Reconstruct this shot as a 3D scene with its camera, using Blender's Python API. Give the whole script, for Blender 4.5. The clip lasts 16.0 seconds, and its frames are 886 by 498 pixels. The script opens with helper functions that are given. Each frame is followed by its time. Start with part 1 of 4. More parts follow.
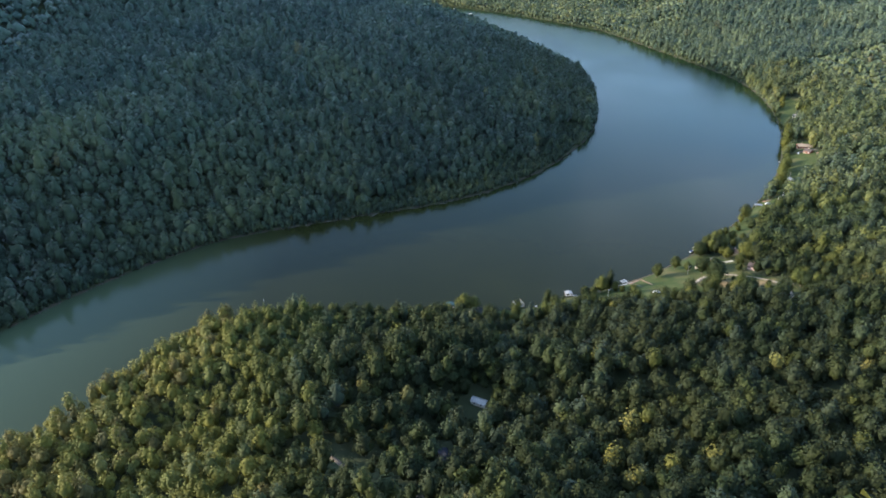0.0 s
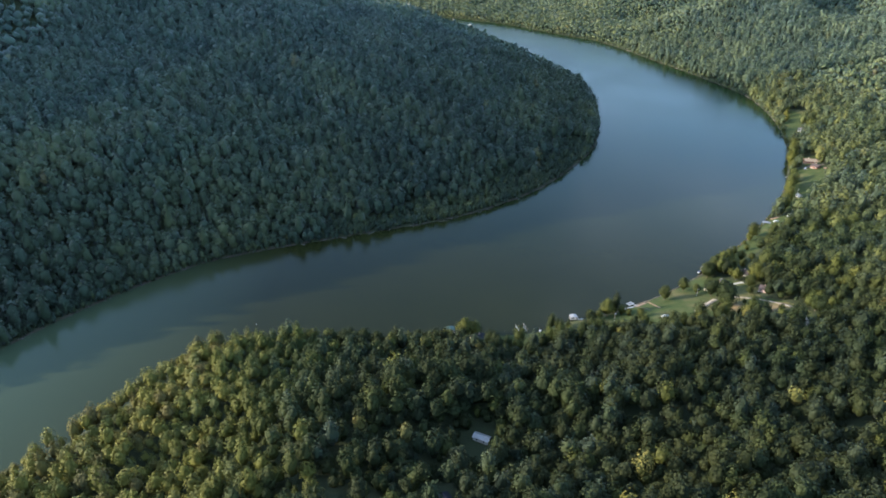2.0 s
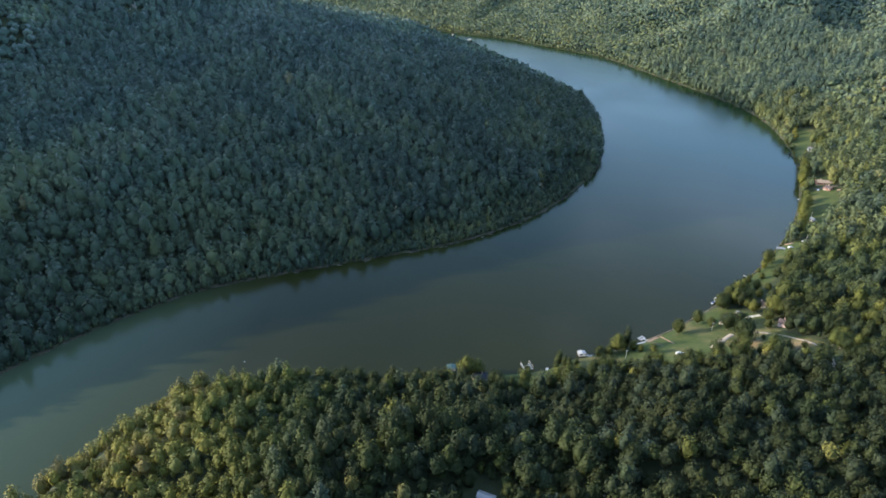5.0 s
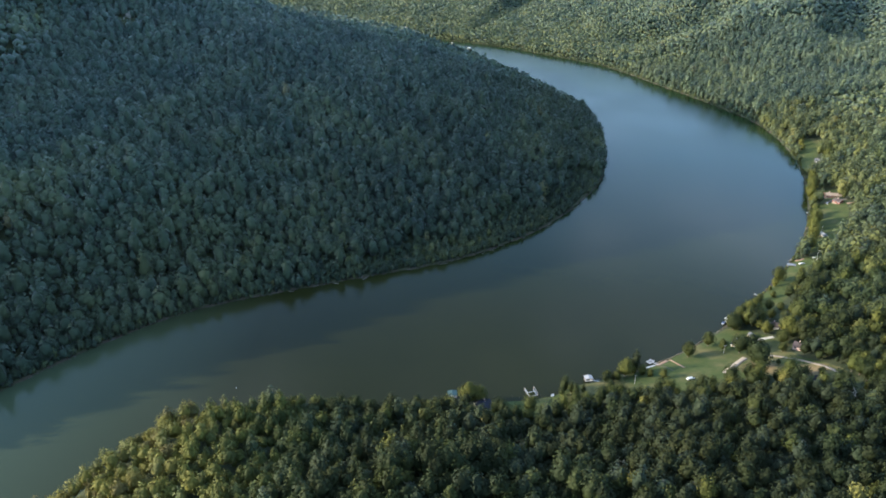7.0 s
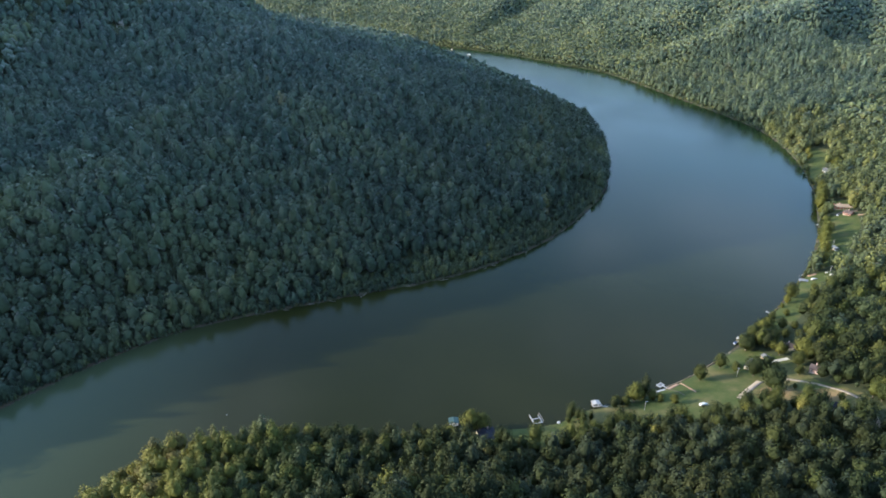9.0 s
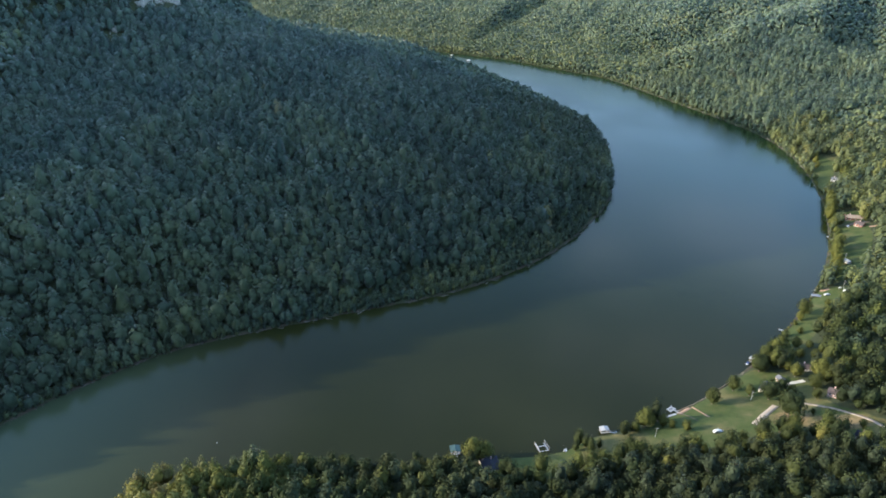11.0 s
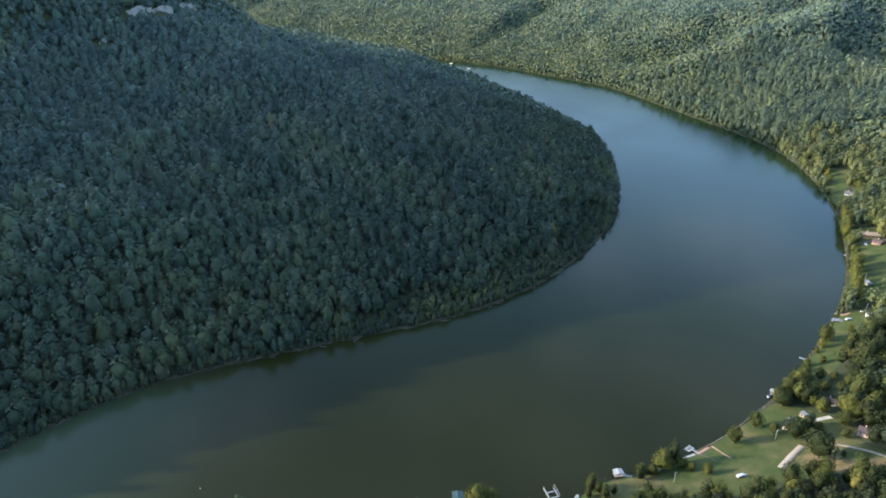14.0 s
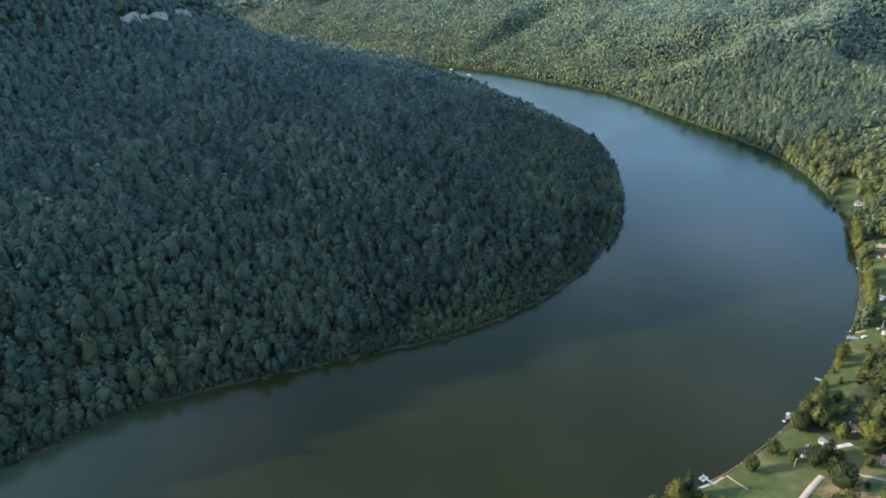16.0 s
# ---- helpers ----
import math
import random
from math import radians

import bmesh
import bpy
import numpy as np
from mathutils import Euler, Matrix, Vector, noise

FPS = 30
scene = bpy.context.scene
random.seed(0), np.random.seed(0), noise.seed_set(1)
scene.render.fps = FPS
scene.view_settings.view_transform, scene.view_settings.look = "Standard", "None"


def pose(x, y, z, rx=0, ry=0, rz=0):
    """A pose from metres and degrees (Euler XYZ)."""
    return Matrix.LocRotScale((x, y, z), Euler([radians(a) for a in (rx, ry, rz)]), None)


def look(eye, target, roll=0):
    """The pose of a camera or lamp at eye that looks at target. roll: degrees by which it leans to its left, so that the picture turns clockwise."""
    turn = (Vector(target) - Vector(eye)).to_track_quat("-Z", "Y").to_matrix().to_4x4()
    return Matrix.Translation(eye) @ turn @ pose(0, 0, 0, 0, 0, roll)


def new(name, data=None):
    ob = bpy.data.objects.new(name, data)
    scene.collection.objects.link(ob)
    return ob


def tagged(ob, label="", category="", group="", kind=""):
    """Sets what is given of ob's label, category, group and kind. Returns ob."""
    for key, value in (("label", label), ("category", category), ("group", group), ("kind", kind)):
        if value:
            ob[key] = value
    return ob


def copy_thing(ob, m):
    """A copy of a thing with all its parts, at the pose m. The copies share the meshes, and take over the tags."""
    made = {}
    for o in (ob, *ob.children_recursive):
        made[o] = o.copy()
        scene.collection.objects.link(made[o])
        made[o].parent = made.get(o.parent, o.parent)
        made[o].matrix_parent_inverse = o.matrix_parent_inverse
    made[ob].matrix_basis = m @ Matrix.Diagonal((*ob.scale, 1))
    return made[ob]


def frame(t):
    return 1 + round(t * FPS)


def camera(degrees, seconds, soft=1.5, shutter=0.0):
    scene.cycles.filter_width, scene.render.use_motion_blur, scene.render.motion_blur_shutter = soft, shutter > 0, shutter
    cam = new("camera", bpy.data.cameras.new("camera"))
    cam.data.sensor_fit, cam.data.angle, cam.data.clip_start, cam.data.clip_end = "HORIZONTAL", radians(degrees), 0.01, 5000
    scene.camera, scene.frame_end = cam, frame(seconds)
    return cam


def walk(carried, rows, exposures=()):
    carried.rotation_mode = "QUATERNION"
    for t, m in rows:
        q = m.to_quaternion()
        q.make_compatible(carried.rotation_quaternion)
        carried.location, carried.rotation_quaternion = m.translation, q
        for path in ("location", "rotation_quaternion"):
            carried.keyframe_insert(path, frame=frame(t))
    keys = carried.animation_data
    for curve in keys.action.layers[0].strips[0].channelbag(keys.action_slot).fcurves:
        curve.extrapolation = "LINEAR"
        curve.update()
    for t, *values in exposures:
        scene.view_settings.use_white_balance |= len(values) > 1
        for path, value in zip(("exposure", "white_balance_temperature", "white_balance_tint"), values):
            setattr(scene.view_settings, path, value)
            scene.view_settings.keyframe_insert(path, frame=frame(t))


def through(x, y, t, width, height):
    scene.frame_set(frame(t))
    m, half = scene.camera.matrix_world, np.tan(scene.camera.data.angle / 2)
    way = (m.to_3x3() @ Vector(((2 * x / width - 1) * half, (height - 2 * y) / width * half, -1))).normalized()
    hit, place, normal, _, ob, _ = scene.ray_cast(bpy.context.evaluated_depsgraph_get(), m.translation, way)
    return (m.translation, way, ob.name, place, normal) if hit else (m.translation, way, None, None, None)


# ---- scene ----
cam = camera(69.0, 16.0, soft=1.75)
PATH = [
    (0, (0.00, 0.00, 300.00), (-0.12, 437.47, 57.88), 0.46),
    (2, (-1.25, 22.60, 300.00), (-0.29, 463.24, 63.71), 0.52),
    (4, (-1.88, 45.33, 300.00), (-0.48, 488.76, 68.99), 0.55),
    (6.5, (-3.31, 73.54, 300.00), (-0.95, 520.01, 74.92), 0.58),
    (9, (-3.86, 102.52, 300.00), (-1.25, 551.16, 79.28), 0.44),
    (11.5, (-4.79, 130.70, 300.00), (-1.79, 581.01, 82.70), 0.39),
    (14, (-5.60, 158.65, 300.00), (-2.31, 610.57, 86.10), 0.36),
    (16, (-6.53, 180.90, 300.00), (-2.87, 634.23, 89.09), 0.33),
]
walk(cam, [(t, look(eye, target, roll)) for t, eye, target, roll in PATH], [(0, 2.05, 5250, 8), (16, 2.05, 5250, 8)])



# ---------------------------------------------------------------- daylight
SUN_HEIGHT, SUN_FROM = 16.0, 269.0   # degrees over the horizon; compass bearing, +y is north
world = bpy.data.worlds.new("sky")
scene.world = world
world.use_nodes = True
wn = world.node_tree
sky = wn.nodes.new("ShaderNodeTexSky")
sky.sky_type = "NISHITA"
sky.sun_disc = False
sky.sun_elevation, sky.sun_rotation = radians(SUN_HEIGHT), radians(SUN_FROM)
sky.air_density, sky.dust_density, sky.ozone_density = 1.0, 1.1, 0.8
wn.nodes["Background"].inputs["Strength"].default_value = 0.15
# broken fair-weather cloud over the whole sky
dome = wn.nodes.new("ShaderNodeTexCoord")
flat = wn.nodes.new("ShaderNodeMapping")
flat.inputs["Scale"].default_value = (1.0, 1.0, 2.6)
wn.links.new(dome.outputs["Generated"], flat.inputs["Vector"])
cloud = wn.nodes.new("ShaderNodeTexNoise")
cloud.inputs["Scale"].default_value, cloud.inputs["Detail"].default_value, cloud.inputs["Roughness"].default_value = 2.6, 6, 0.55
wn.links.new(flat.outputs["Vector"], cloud.inputs["Vector"])
cover = wn.nodes.new("ShaderNodeMapRange")
cover.inputs["From Min"].default_value, cover.inputs["From Max"].default_value = 0.50, 0.72
cover.inputs["To Max"].default_value = 0.62
wn.links.new(cloud.outputs["Fac"], cover.inputs["Value"])
veil = wn.nodes.new("ShaderNodeMix")
veil.data_type = "RGBA"
veil.inputs["B"].default_value = (5.6, 5.7, 6.0, 1)
wn.links.new(cover.outputs["Result"], veil.inputs["Factor"])
wn.links.new(sky.outputs["Color"], veil.inputs["A"])
wn.links.new(veil.outputs["Result"], wn.nodes["Background"].inputs["Color"])
sun = new("sun", bpy.data.lights.new("sun", "SUN"))
sun.data.energy, sun.data.angle, sun.data.color = 2.65, radians(0.5), (1.0, 0.80, 0.53)
toward = Vector((math.sin(radians(SUN_FROM)) * math.cos(radians(SUN_HEIGHT)), math.cos(radians(SUN_FROM)) * math.cos(radians(SUN_HEIGHT)),
                 math.sin(radians(SUN_HEIGHT))))
sun.matrix_world = look(toward * 2000, (0, 0, 0))

# ---------------------------------------------------------------- materials
def material(name, rough=0.8, metal=0.0, specular=0.5):
    """A new node material: its nodes, links and shader."""
    mat = bpy.data.materials.new(name)
    mat.use_nodes = True
    shader = mat.node_tree.nodes["Principled BSDF"]
    shader.inputs["Roughness"].default_value = rough
    shader.inputs["Metallic"].default_value = metal
    shader.inputs["Specular IOR Level"].default_value = specular
    return mat, mat.node_tree.nodes, mat.node_tree.links, shader


def noise_node(nodes, links, scale, detail=4.0, rough=0.6, coords=None):
    tex = nodes.new("ShaderNodeTexNoise")
    tex.inputs["Scale"].default_value, tex.inputs["Detail"].default_value, tex.inputs["Roughness"].default_value = scale, detail, rough
    if coords is None:
        coords = nodes.new("ShaderNodeNewGeometry").outputs["Position"]
    links.new(coords, tex.inputs["Vector"])
    return tex.outputs["Fac"]


def ramp_node(nodes, links, fac, stops):
    ramp = nodes.new("ShaderNodeValToRGB")
    while len(ramp.color_ramp.elements) < len(stops):
        ramp.color_ramp.elements.new(0.5)
    for element, (place, colour) in zip(ramp.color_ramp.elements, stops):
        element.position, element.color = place, (*colour, 1)
    links.new(fac, ramp.inputs["Fac"])
    return ramp.outputs["Color"]


def mix_node(nodes, links, fac, a, b, how="MIX"):
    mix = nodes.new("ShaderNodeMix")
    mix.data_type, mix.blend_type = "RGBA", how
    for value, socket in ((fac, mix.inputs["Factor"]), (a, mix.inputs["A"]), (b, mix.inputs["B"])):
        if isinstance(value, (float, int)):
            socket.default_value = value
        elif isinstance(value, tuple):
            socket.default_value = (*value, 1)
        else:
            links.new(value, socket)
    return mix.outputs["Result"]


def math_node(nodes, links, how, a, b):
    node = nodes.new("ShaderNodeMath")
    node.operation = how
    for value, socket in ((a, node.inputs[0]), (b, node.inputs[1])):
        if isinstance(value, (float, int)):
            socket.default_value = value
        else:
            links.new(value, socket)
    return node.outputs[0]


def bump_node(nodes, links, fac, shader, strength, distance):
    bump = nodes.new("ShaderNodeBump")
    bump.inputs["Strength"].default_value, bump.inputs["Distance"].default_value = strength, distance
    links.new(fac, bump.inputs["Height"])
    links.new(bump.outputs["Normal"], shader.inputs["Normal"])


def plain(name, colour, rough=0.7, metal=0.0, grain=3.0, amount=0.25, relief=0.0, local=True):
    """A surface of one colour with grain and larger stains."""
    mat, nodes, links, shader = material(name, rough, metal)
    coords = nodes.new("ShaderNodeTexCoord").outputs["Object"] if local else None
    fine, broad = noise_node(nodes, links, grain, 5, 0.7, coords), noise_node(nodes, links, grain * 0.13, 3, 0.5, coords)
    dark = tuple(c * (1 - amount) for c in colour)
    pale = tuple(min(1, c * (1 + amount * 0.6)) for c in colour)
    one = ramp_node(nodes, links, fine, [(0.3, dark), (0.7, pale)])
    two = ramp_node(nodes, links, broad, [(0.35, (0.72, 0.70, 0.66)), (0.6, (1, 1, 1))])
    links.new(mix_node(nodes, links, 0.7, one, two, "MULTIPLY"), shader.inputs["Base Color"])
    if relief:
        bump_node(nodes, links, fine, shader, 0.6, relief)
    return mat


def foliage(name, stops, haze_stops, through=0.17):
    """Leaves: each tree has a tint of its own and a share of haze painted in as paler blue-green, each clump a lighter
    or darker green.
    """
    mat, nodes, links, shader = material(name, 0.65, 0.0, 0.1)
    haze = nodes.new("ShaderNodeAttribute")
    haze.attribute_name = "haze"
    shader.inputs["Sheen Roughness"].default_value = 0.5
    # sheen and gloss rise with the painted haze, to lift the far slopes
    links.new(math_node(nodes, links, "MULTIPLY", haze.outputs["Fac"], 0.17), shader.inputs["Sheen Weight"])
    links.new(math_node(nodes, links, "ADD", math_node(nodes, links, "MULTIPLY", haze.outputs["Fac"], 0.20), 0.10), shader.inputs["Specular IOR Level"])
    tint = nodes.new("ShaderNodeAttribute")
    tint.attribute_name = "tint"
    colour = mix_node(nodes, links, haze.outputs["Fac"], ramp_node(nodes, links, tint.outputs["Fac"], stops), ramp_node(nodes, links, tint.outputs["Fac"], haze_stops))
    island = nodes.new("ShaderNodeNewGeometry").outputs["Random Per Island"]
    clump = ramp_node(nodes, links, island, [(0.0, (0.90, 0.91, 0.90)), (0.6, (1.0, 1.0, 1.0)), (1.0, (1.08, 1.07, 1.03))])
    stand = noise_node(nodes, links, 0.012, 3, 0.5)
    patch = ramp_node(nodes, links, stand, [(0.35, (0.72, 0.82, 0.82)), (0.65, (1.17, 1.12, 0.96))])
    colour = mix_node(nodes, links, 1.0, mix_node(nodes, links, 1.0, colour, clump, "MULTIPLY"), patch, "MULTIPLY")
    links.new(colour, shader.inputs["Base Color"])
    glow = nodes.new("ShaderNodeBsdfTranslucent")
    links.new(colour, glow.inputs["Color"])
    mixed = nodes.new("ShaderNodeMixShader")
    mixed.inputs["Fac"].default_value = through
    links.new(shader.outputs["BSDF"], mixed.inputs[1])
    links.new(glow.outputs["BSDF"], mixed.inputs[2])
    links.new(mixed.outputs["Shader"], nodes["Material Output"].inputs["Surface"])
    return mat


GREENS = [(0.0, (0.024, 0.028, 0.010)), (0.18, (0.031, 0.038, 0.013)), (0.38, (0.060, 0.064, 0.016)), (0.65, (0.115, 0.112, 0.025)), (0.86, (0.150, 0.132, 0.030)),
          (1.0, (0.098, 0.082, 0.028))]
HAZE_GREENS = [(0.0, (0.041, 0.066, 0.052)), (0.35, (0.060, 0.089, 0.064)), (0.65, (0.094, 0.126, 0.075)), (0.88, (0.118, 0.134, 0.063)),
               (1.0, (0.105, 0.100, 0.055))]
LEAVES = foliage("leaves", GREENS, HAZE_GREENS)   # the second ramp paints aerial haze into the leaf colour
BARK = plain("bark", (0.16, 0.13, 0.10), 0.9, 0, 6, 0.4, 0.03)


def ground_material():
    mat, nodes, links, shader = material("woodland_floor_and_grass", 0.95, 0, 0.2)
    fine, mid, broad = (noise_node(nodes, links, s, 5, 0.65) for s in (1.1, 0.16, 0.02))
    litter = ramp_node(nodes, links, fine, [(0.3, (0.026, 0.030, 0.015)), (0.7, (0.060, 0.064, 0.029))])
    brush = ramp_node(nodes, links, mid, [(0.3, (0.026, 0.034, 0.013)), (0.7, (0.046, 0.054, 0.020))])
    woods = mix_node(nodes, links, broad, litter, brush)
    grass = ramp_node(nodes, links, mid, [(0.25, (0.038, 0.052, 0.013)), (0.5, (0.054, 0.068, 0.016)), (0.75, (0.080, 0.078, 0.025))])
    grass = mix_node(nodes, links, 0.6, grass, ramp_node(nodes, links, fine, [(0.3, (0.7, 0.7, 0.7)), (0.7, (1.1, 1.1, 1.1))]), "MULTIPLY")
    dry = ramp_node(nodes, links, noise_node(nodes, links, 0.028, 3, 0.5), [(0.52, (0.0,) * 3), (0.68, (0.5,) * 3)])
    grass = mix_node(nodes, links, dry, grass, ramp_node(nodes, links, mid, [(0.3, (0.135, 0.100, 0.042)), (0.7, (0.190, 0.138, 0.066))]))
    worn = nodes.new("ShaderNodeAttribute")
    worn.attribute_name = "worn"
    thin = nodes.new("ShaderNodeMapRange")
    thin.inputs["From Min"].default_value, thin.inputs["From Max"].default_value = 0.40, 0.75
    links.new(math_node(nodes, links, "ADD", worn.outputs["Fac"], math_node(nodes, links, "MULTIPLY", math_node(nodes, links, "SUBTRACT", mid, 0.5), 0.9)), thin.inputs["Value"])
    grass = mix_node(nodes, links, thin.outputs["Result"], grass, ramp_node(nodes, links, fine, [(0.3, (0.140, 0.100, 0.044)), (0.7, (0.215, 0.150, 0.070))]))
    bank = ramp_node(nodes, links, fine, [(0.3, (0.028, 0.023, 0.014)), (0.7, (0.078, 0.061, 0.040))])
    rock = ramp_node(nodes, links, noise_node(nodes, links, 0.35, 6, 0.7), [(0.3, (0.12, 0.11, 0.10)), (0.6, (0.36, 0.33, 0.29))])
    colour = woods
    for name, other in (("lawn", grass), ("bank", bank), ("rock", rock)):
        cover = nodes.new("ShaderNodeAttribute")
        cover.attribute_name = name
        ragged = math_node(nodes, links, "ADD", cover.outputs["Fac"], math_node(nodes, links, "MULTIPLY", math_node(nodes, links, "SUBTRACT", mid, 0.5), 0.7))
        edge = nodes.new("ShaderNodeMapRange")
        edge.inputs["From Min"].default_value, edge.inputs["From Max"].default_value = 0.42, 0.58
        links.new(ragged, edge.inputs["Value"])
        colour = mix_node(nodes, links, edge.outputs["Result"], colour, other)
    links.new(colour, shader.inputs["Base Color"])
    bump_node(nodes, links, fine, shader, 0.6, 0.3)
    return mat


def water_material():
    """Silty river water: olive where the sun reaches into it, with calm and wind-ruffled patches."""
    mat, nodes, links, shader = material("river_water", 0.14, 0, 0.17)
    shader.inputs["IOR"].default_value = 1.33
    silt = noise_node(nodes, links, 0.006, 4, 0.55)
    gust = noise_node(nodes, links, 0.010, 3, 0.5)
    calm = math_node(nodes, links, "MULTIPLY_ADD", gust, 0.16)
    calm.node.inputs[2].default_value = 0.05
    place = nodes.new("ShaderNodeSeparateXYZ")
    links.new(nodes.new("ShaderNodeNewGeometry").outputs["Position"], place.inputs["Vector"])
    sun_side = nodes.new("ShaderNodeMapRange")   # paler to the west: sun-side haze and glare put into the water's colour
    sun_side.inputs["From Min"].default_value, sun_side.inputs["From Max"].default_value = -150, -360
    links.new(place.outputs["X"], sun_side.inputs["Value"])
    clear = ramp_node(nodes, links, silt, [(0.3, (0.0132, 0.0150, 0.0043)), (0.7, (0.0182, 0.0194, 0.0056))])
    deep = nodes.new("ShaderNodeMapRange")   # greener base round the bend, painted in to offset the blue sky reflection
    deep.inputs["From Min"].default_value, deep.inputs["From Max"].default_value = 560, 1000
    links.new(place.outputs["Y"], deep.inputs["Value"])
    body = mix_node(nodes, links, deep.outputs["Result"], clear, (0.0115, 0.0235, 0.0060))
    links.new(mix_node(nodes, links, sun_side.outputs["Result"], body, (0.050, 0.066, 0.036)), shader.inputs["Base Color"])
    wind = nodes.new("ShaderNodeMapRange")   # the open upper reach is ruffled by the wind
    wind.inputs["From Min"].default_value, wind.inputs["From Max"].default_value, wind.inputs["To Max"].default_value = 750, 1500, 0.09
    links.new(place.outputs["Y"], wind.inputs["Value"])
    links.new(math_node(nodes, links, "ADD", calm, wind.outputs["Result"]), shader.inputs["Roughness"])
    ripple = noise_node(nodes, links, 0.5, 3, 0.5)
    bump_node(nodes, links, ripple, shader, 0.12, 0.25)
    return mat


GROUND, WATER = ground_material(), water_material()

# ---------------------------------------------------------------- lie of the land
# Plan in metres: x to the east, y up the valley, water level at z = 0.
OUTER_BANK = [  # near shore and outside of the bend
    (-2600, -420), (-1400, -290), (-780, -130), (-480, 60), (-340, 190), (-263, 288), (-240, 308), (-222, 330), (-210, 356),
    (-200, 385), (-184, 410), (-160, 422), (-113, 433), (-64, 432), (-20, 437), (32, 442), (75, 445), (92, 457), (128, 467),
    (149, 475), (176, 490), (201, 507), (229, 528), (260, 557), (293, 590), (346, 648), (396, 716), (436, 786), (480, 880),
    (499, 934), (515, 981), (532, 1053), (540, 1118), (541, 1166), (537, 1208), (519, 1280), (497, 1356), (470, 1432), (442, 1528),
    (408, 1631), (382, 1690), (340, 1730), (305, 1778), (245, 1845), (180, 1926), (107, 1978), (30, 2032), (-34, 2075), (-150, 2180),
    (-500, 2420), (-1200, 2690), (-2600, 2800)]
INNER_BANK = [  # wooded inside of the bend
    (-2600, -190), (-1400, -130), (-800, 20), (-520, 190), (-400, 310), (-341, 402), (-316, 446), (-276, 500), (-227, 550),
    (-178, 575), (-109, 602), (-69, 619), (-10, 640), (50, 675), (113, 730), (162, 798), (205, 868), (231, 946), (250, 1035),
    (259, 1110), (263, 1180), (263, 1270), (218, 1405), (150, 1556), (70, 1712), (-24, 1842), (-150, 1996), (-400, 2230),
    (-1100, 2480), (-2600, 2560)]
LAND_SEED = np.random.RandomState(11)


def rounded(points, times=2):
    """A polyline with its corners cut."""
    p = np.array(points, float)
    for _ in range(times):
        q = np.empty((2 * len(p) - 2, 2))
        q[0::2], q[1::2] = 0.75 * p[:-1] + 0.25 * p[1:], 0.25 * p[:-1] + 0.75 * p[1:]
        p = np.vstack([p[:1], q, p[-1:]])
    return p


OUTER, INNER = rounded(OUTER_BANK), rounded(INNER_BANK)


def line_distance(x, y, line):
    """Distance from points to a polyline."""
    best = np.full(x.shape, 1e9)
    for (ax, ay), (bx, by) in zip(line[:-1], line[1:]):
        ux, uy = bx - ax, by - ay
        s = np.clip(((x - ax) * ux + (y - ay) * uy) / (ux * ux + uy * uy + 1e-9), 0, 1)
        best = np.minimum(best, (x - ax - s * ux) ** 2 + (y - ay - s * uy) ** 2)
    return np.sqrt(best)


def inside(x, y, poly):
    """Whether points lie in a polygon."""
    odd = np.zeros(x.shape, bool)
    px, py = np.array(poly, float).T
    for i in range(len(px)):
        j = i - 1
        if py[i] == py[j]:
            continue
        cross = (py[i] > y) != (py[j] > y)
        odd ^= cross & (x < (px[j] - px[i]) * (y - py[i]) / (py[j] - py[i]) + px[i])
    return odd


RIVER = np.vstack([OUTER, INNER[::-1]])
PENINSULA = np.vstack([INNER, [(-9000, 2560), (-9000, -190)]])
WAVES = [(LAND_SEED.uniform(0, 2 * math.pi), LAND_SEED.uniform(0, 2 * math.pi), w, a)
         for w, a in ((620, 1.0), (430, 0.8), (290, 0.55), (190, 0.35), (120, 0.22), (80, 0.14), (47, 0.08))]


def rolling(x, y):
    """Soft hills and gullies, about -1.5 to 1.5."""
    z = np.zeros(x.shape)
    for n, (turn, start, length, height) in enumerate(WAVES):
        u = (x * math.cos(turn) + y * math.sin(turn)) / length * 2 * math.pi + start
        v = (y * math.cos(turn + 1.3) - x * math.sin(turn + 1.3)) / length * 2 * math.pi
        z += height * np.sin(u + 0.8 * np.sin(v + n)) * np.cos(0.6 * v + start)
    return z


def mound(x, y, a, b, wide, high):
    """A rounded ridge from a to b."""
    return high * np.exp(-(line_distance(x, y, [a, b]) / wide) ** 2)


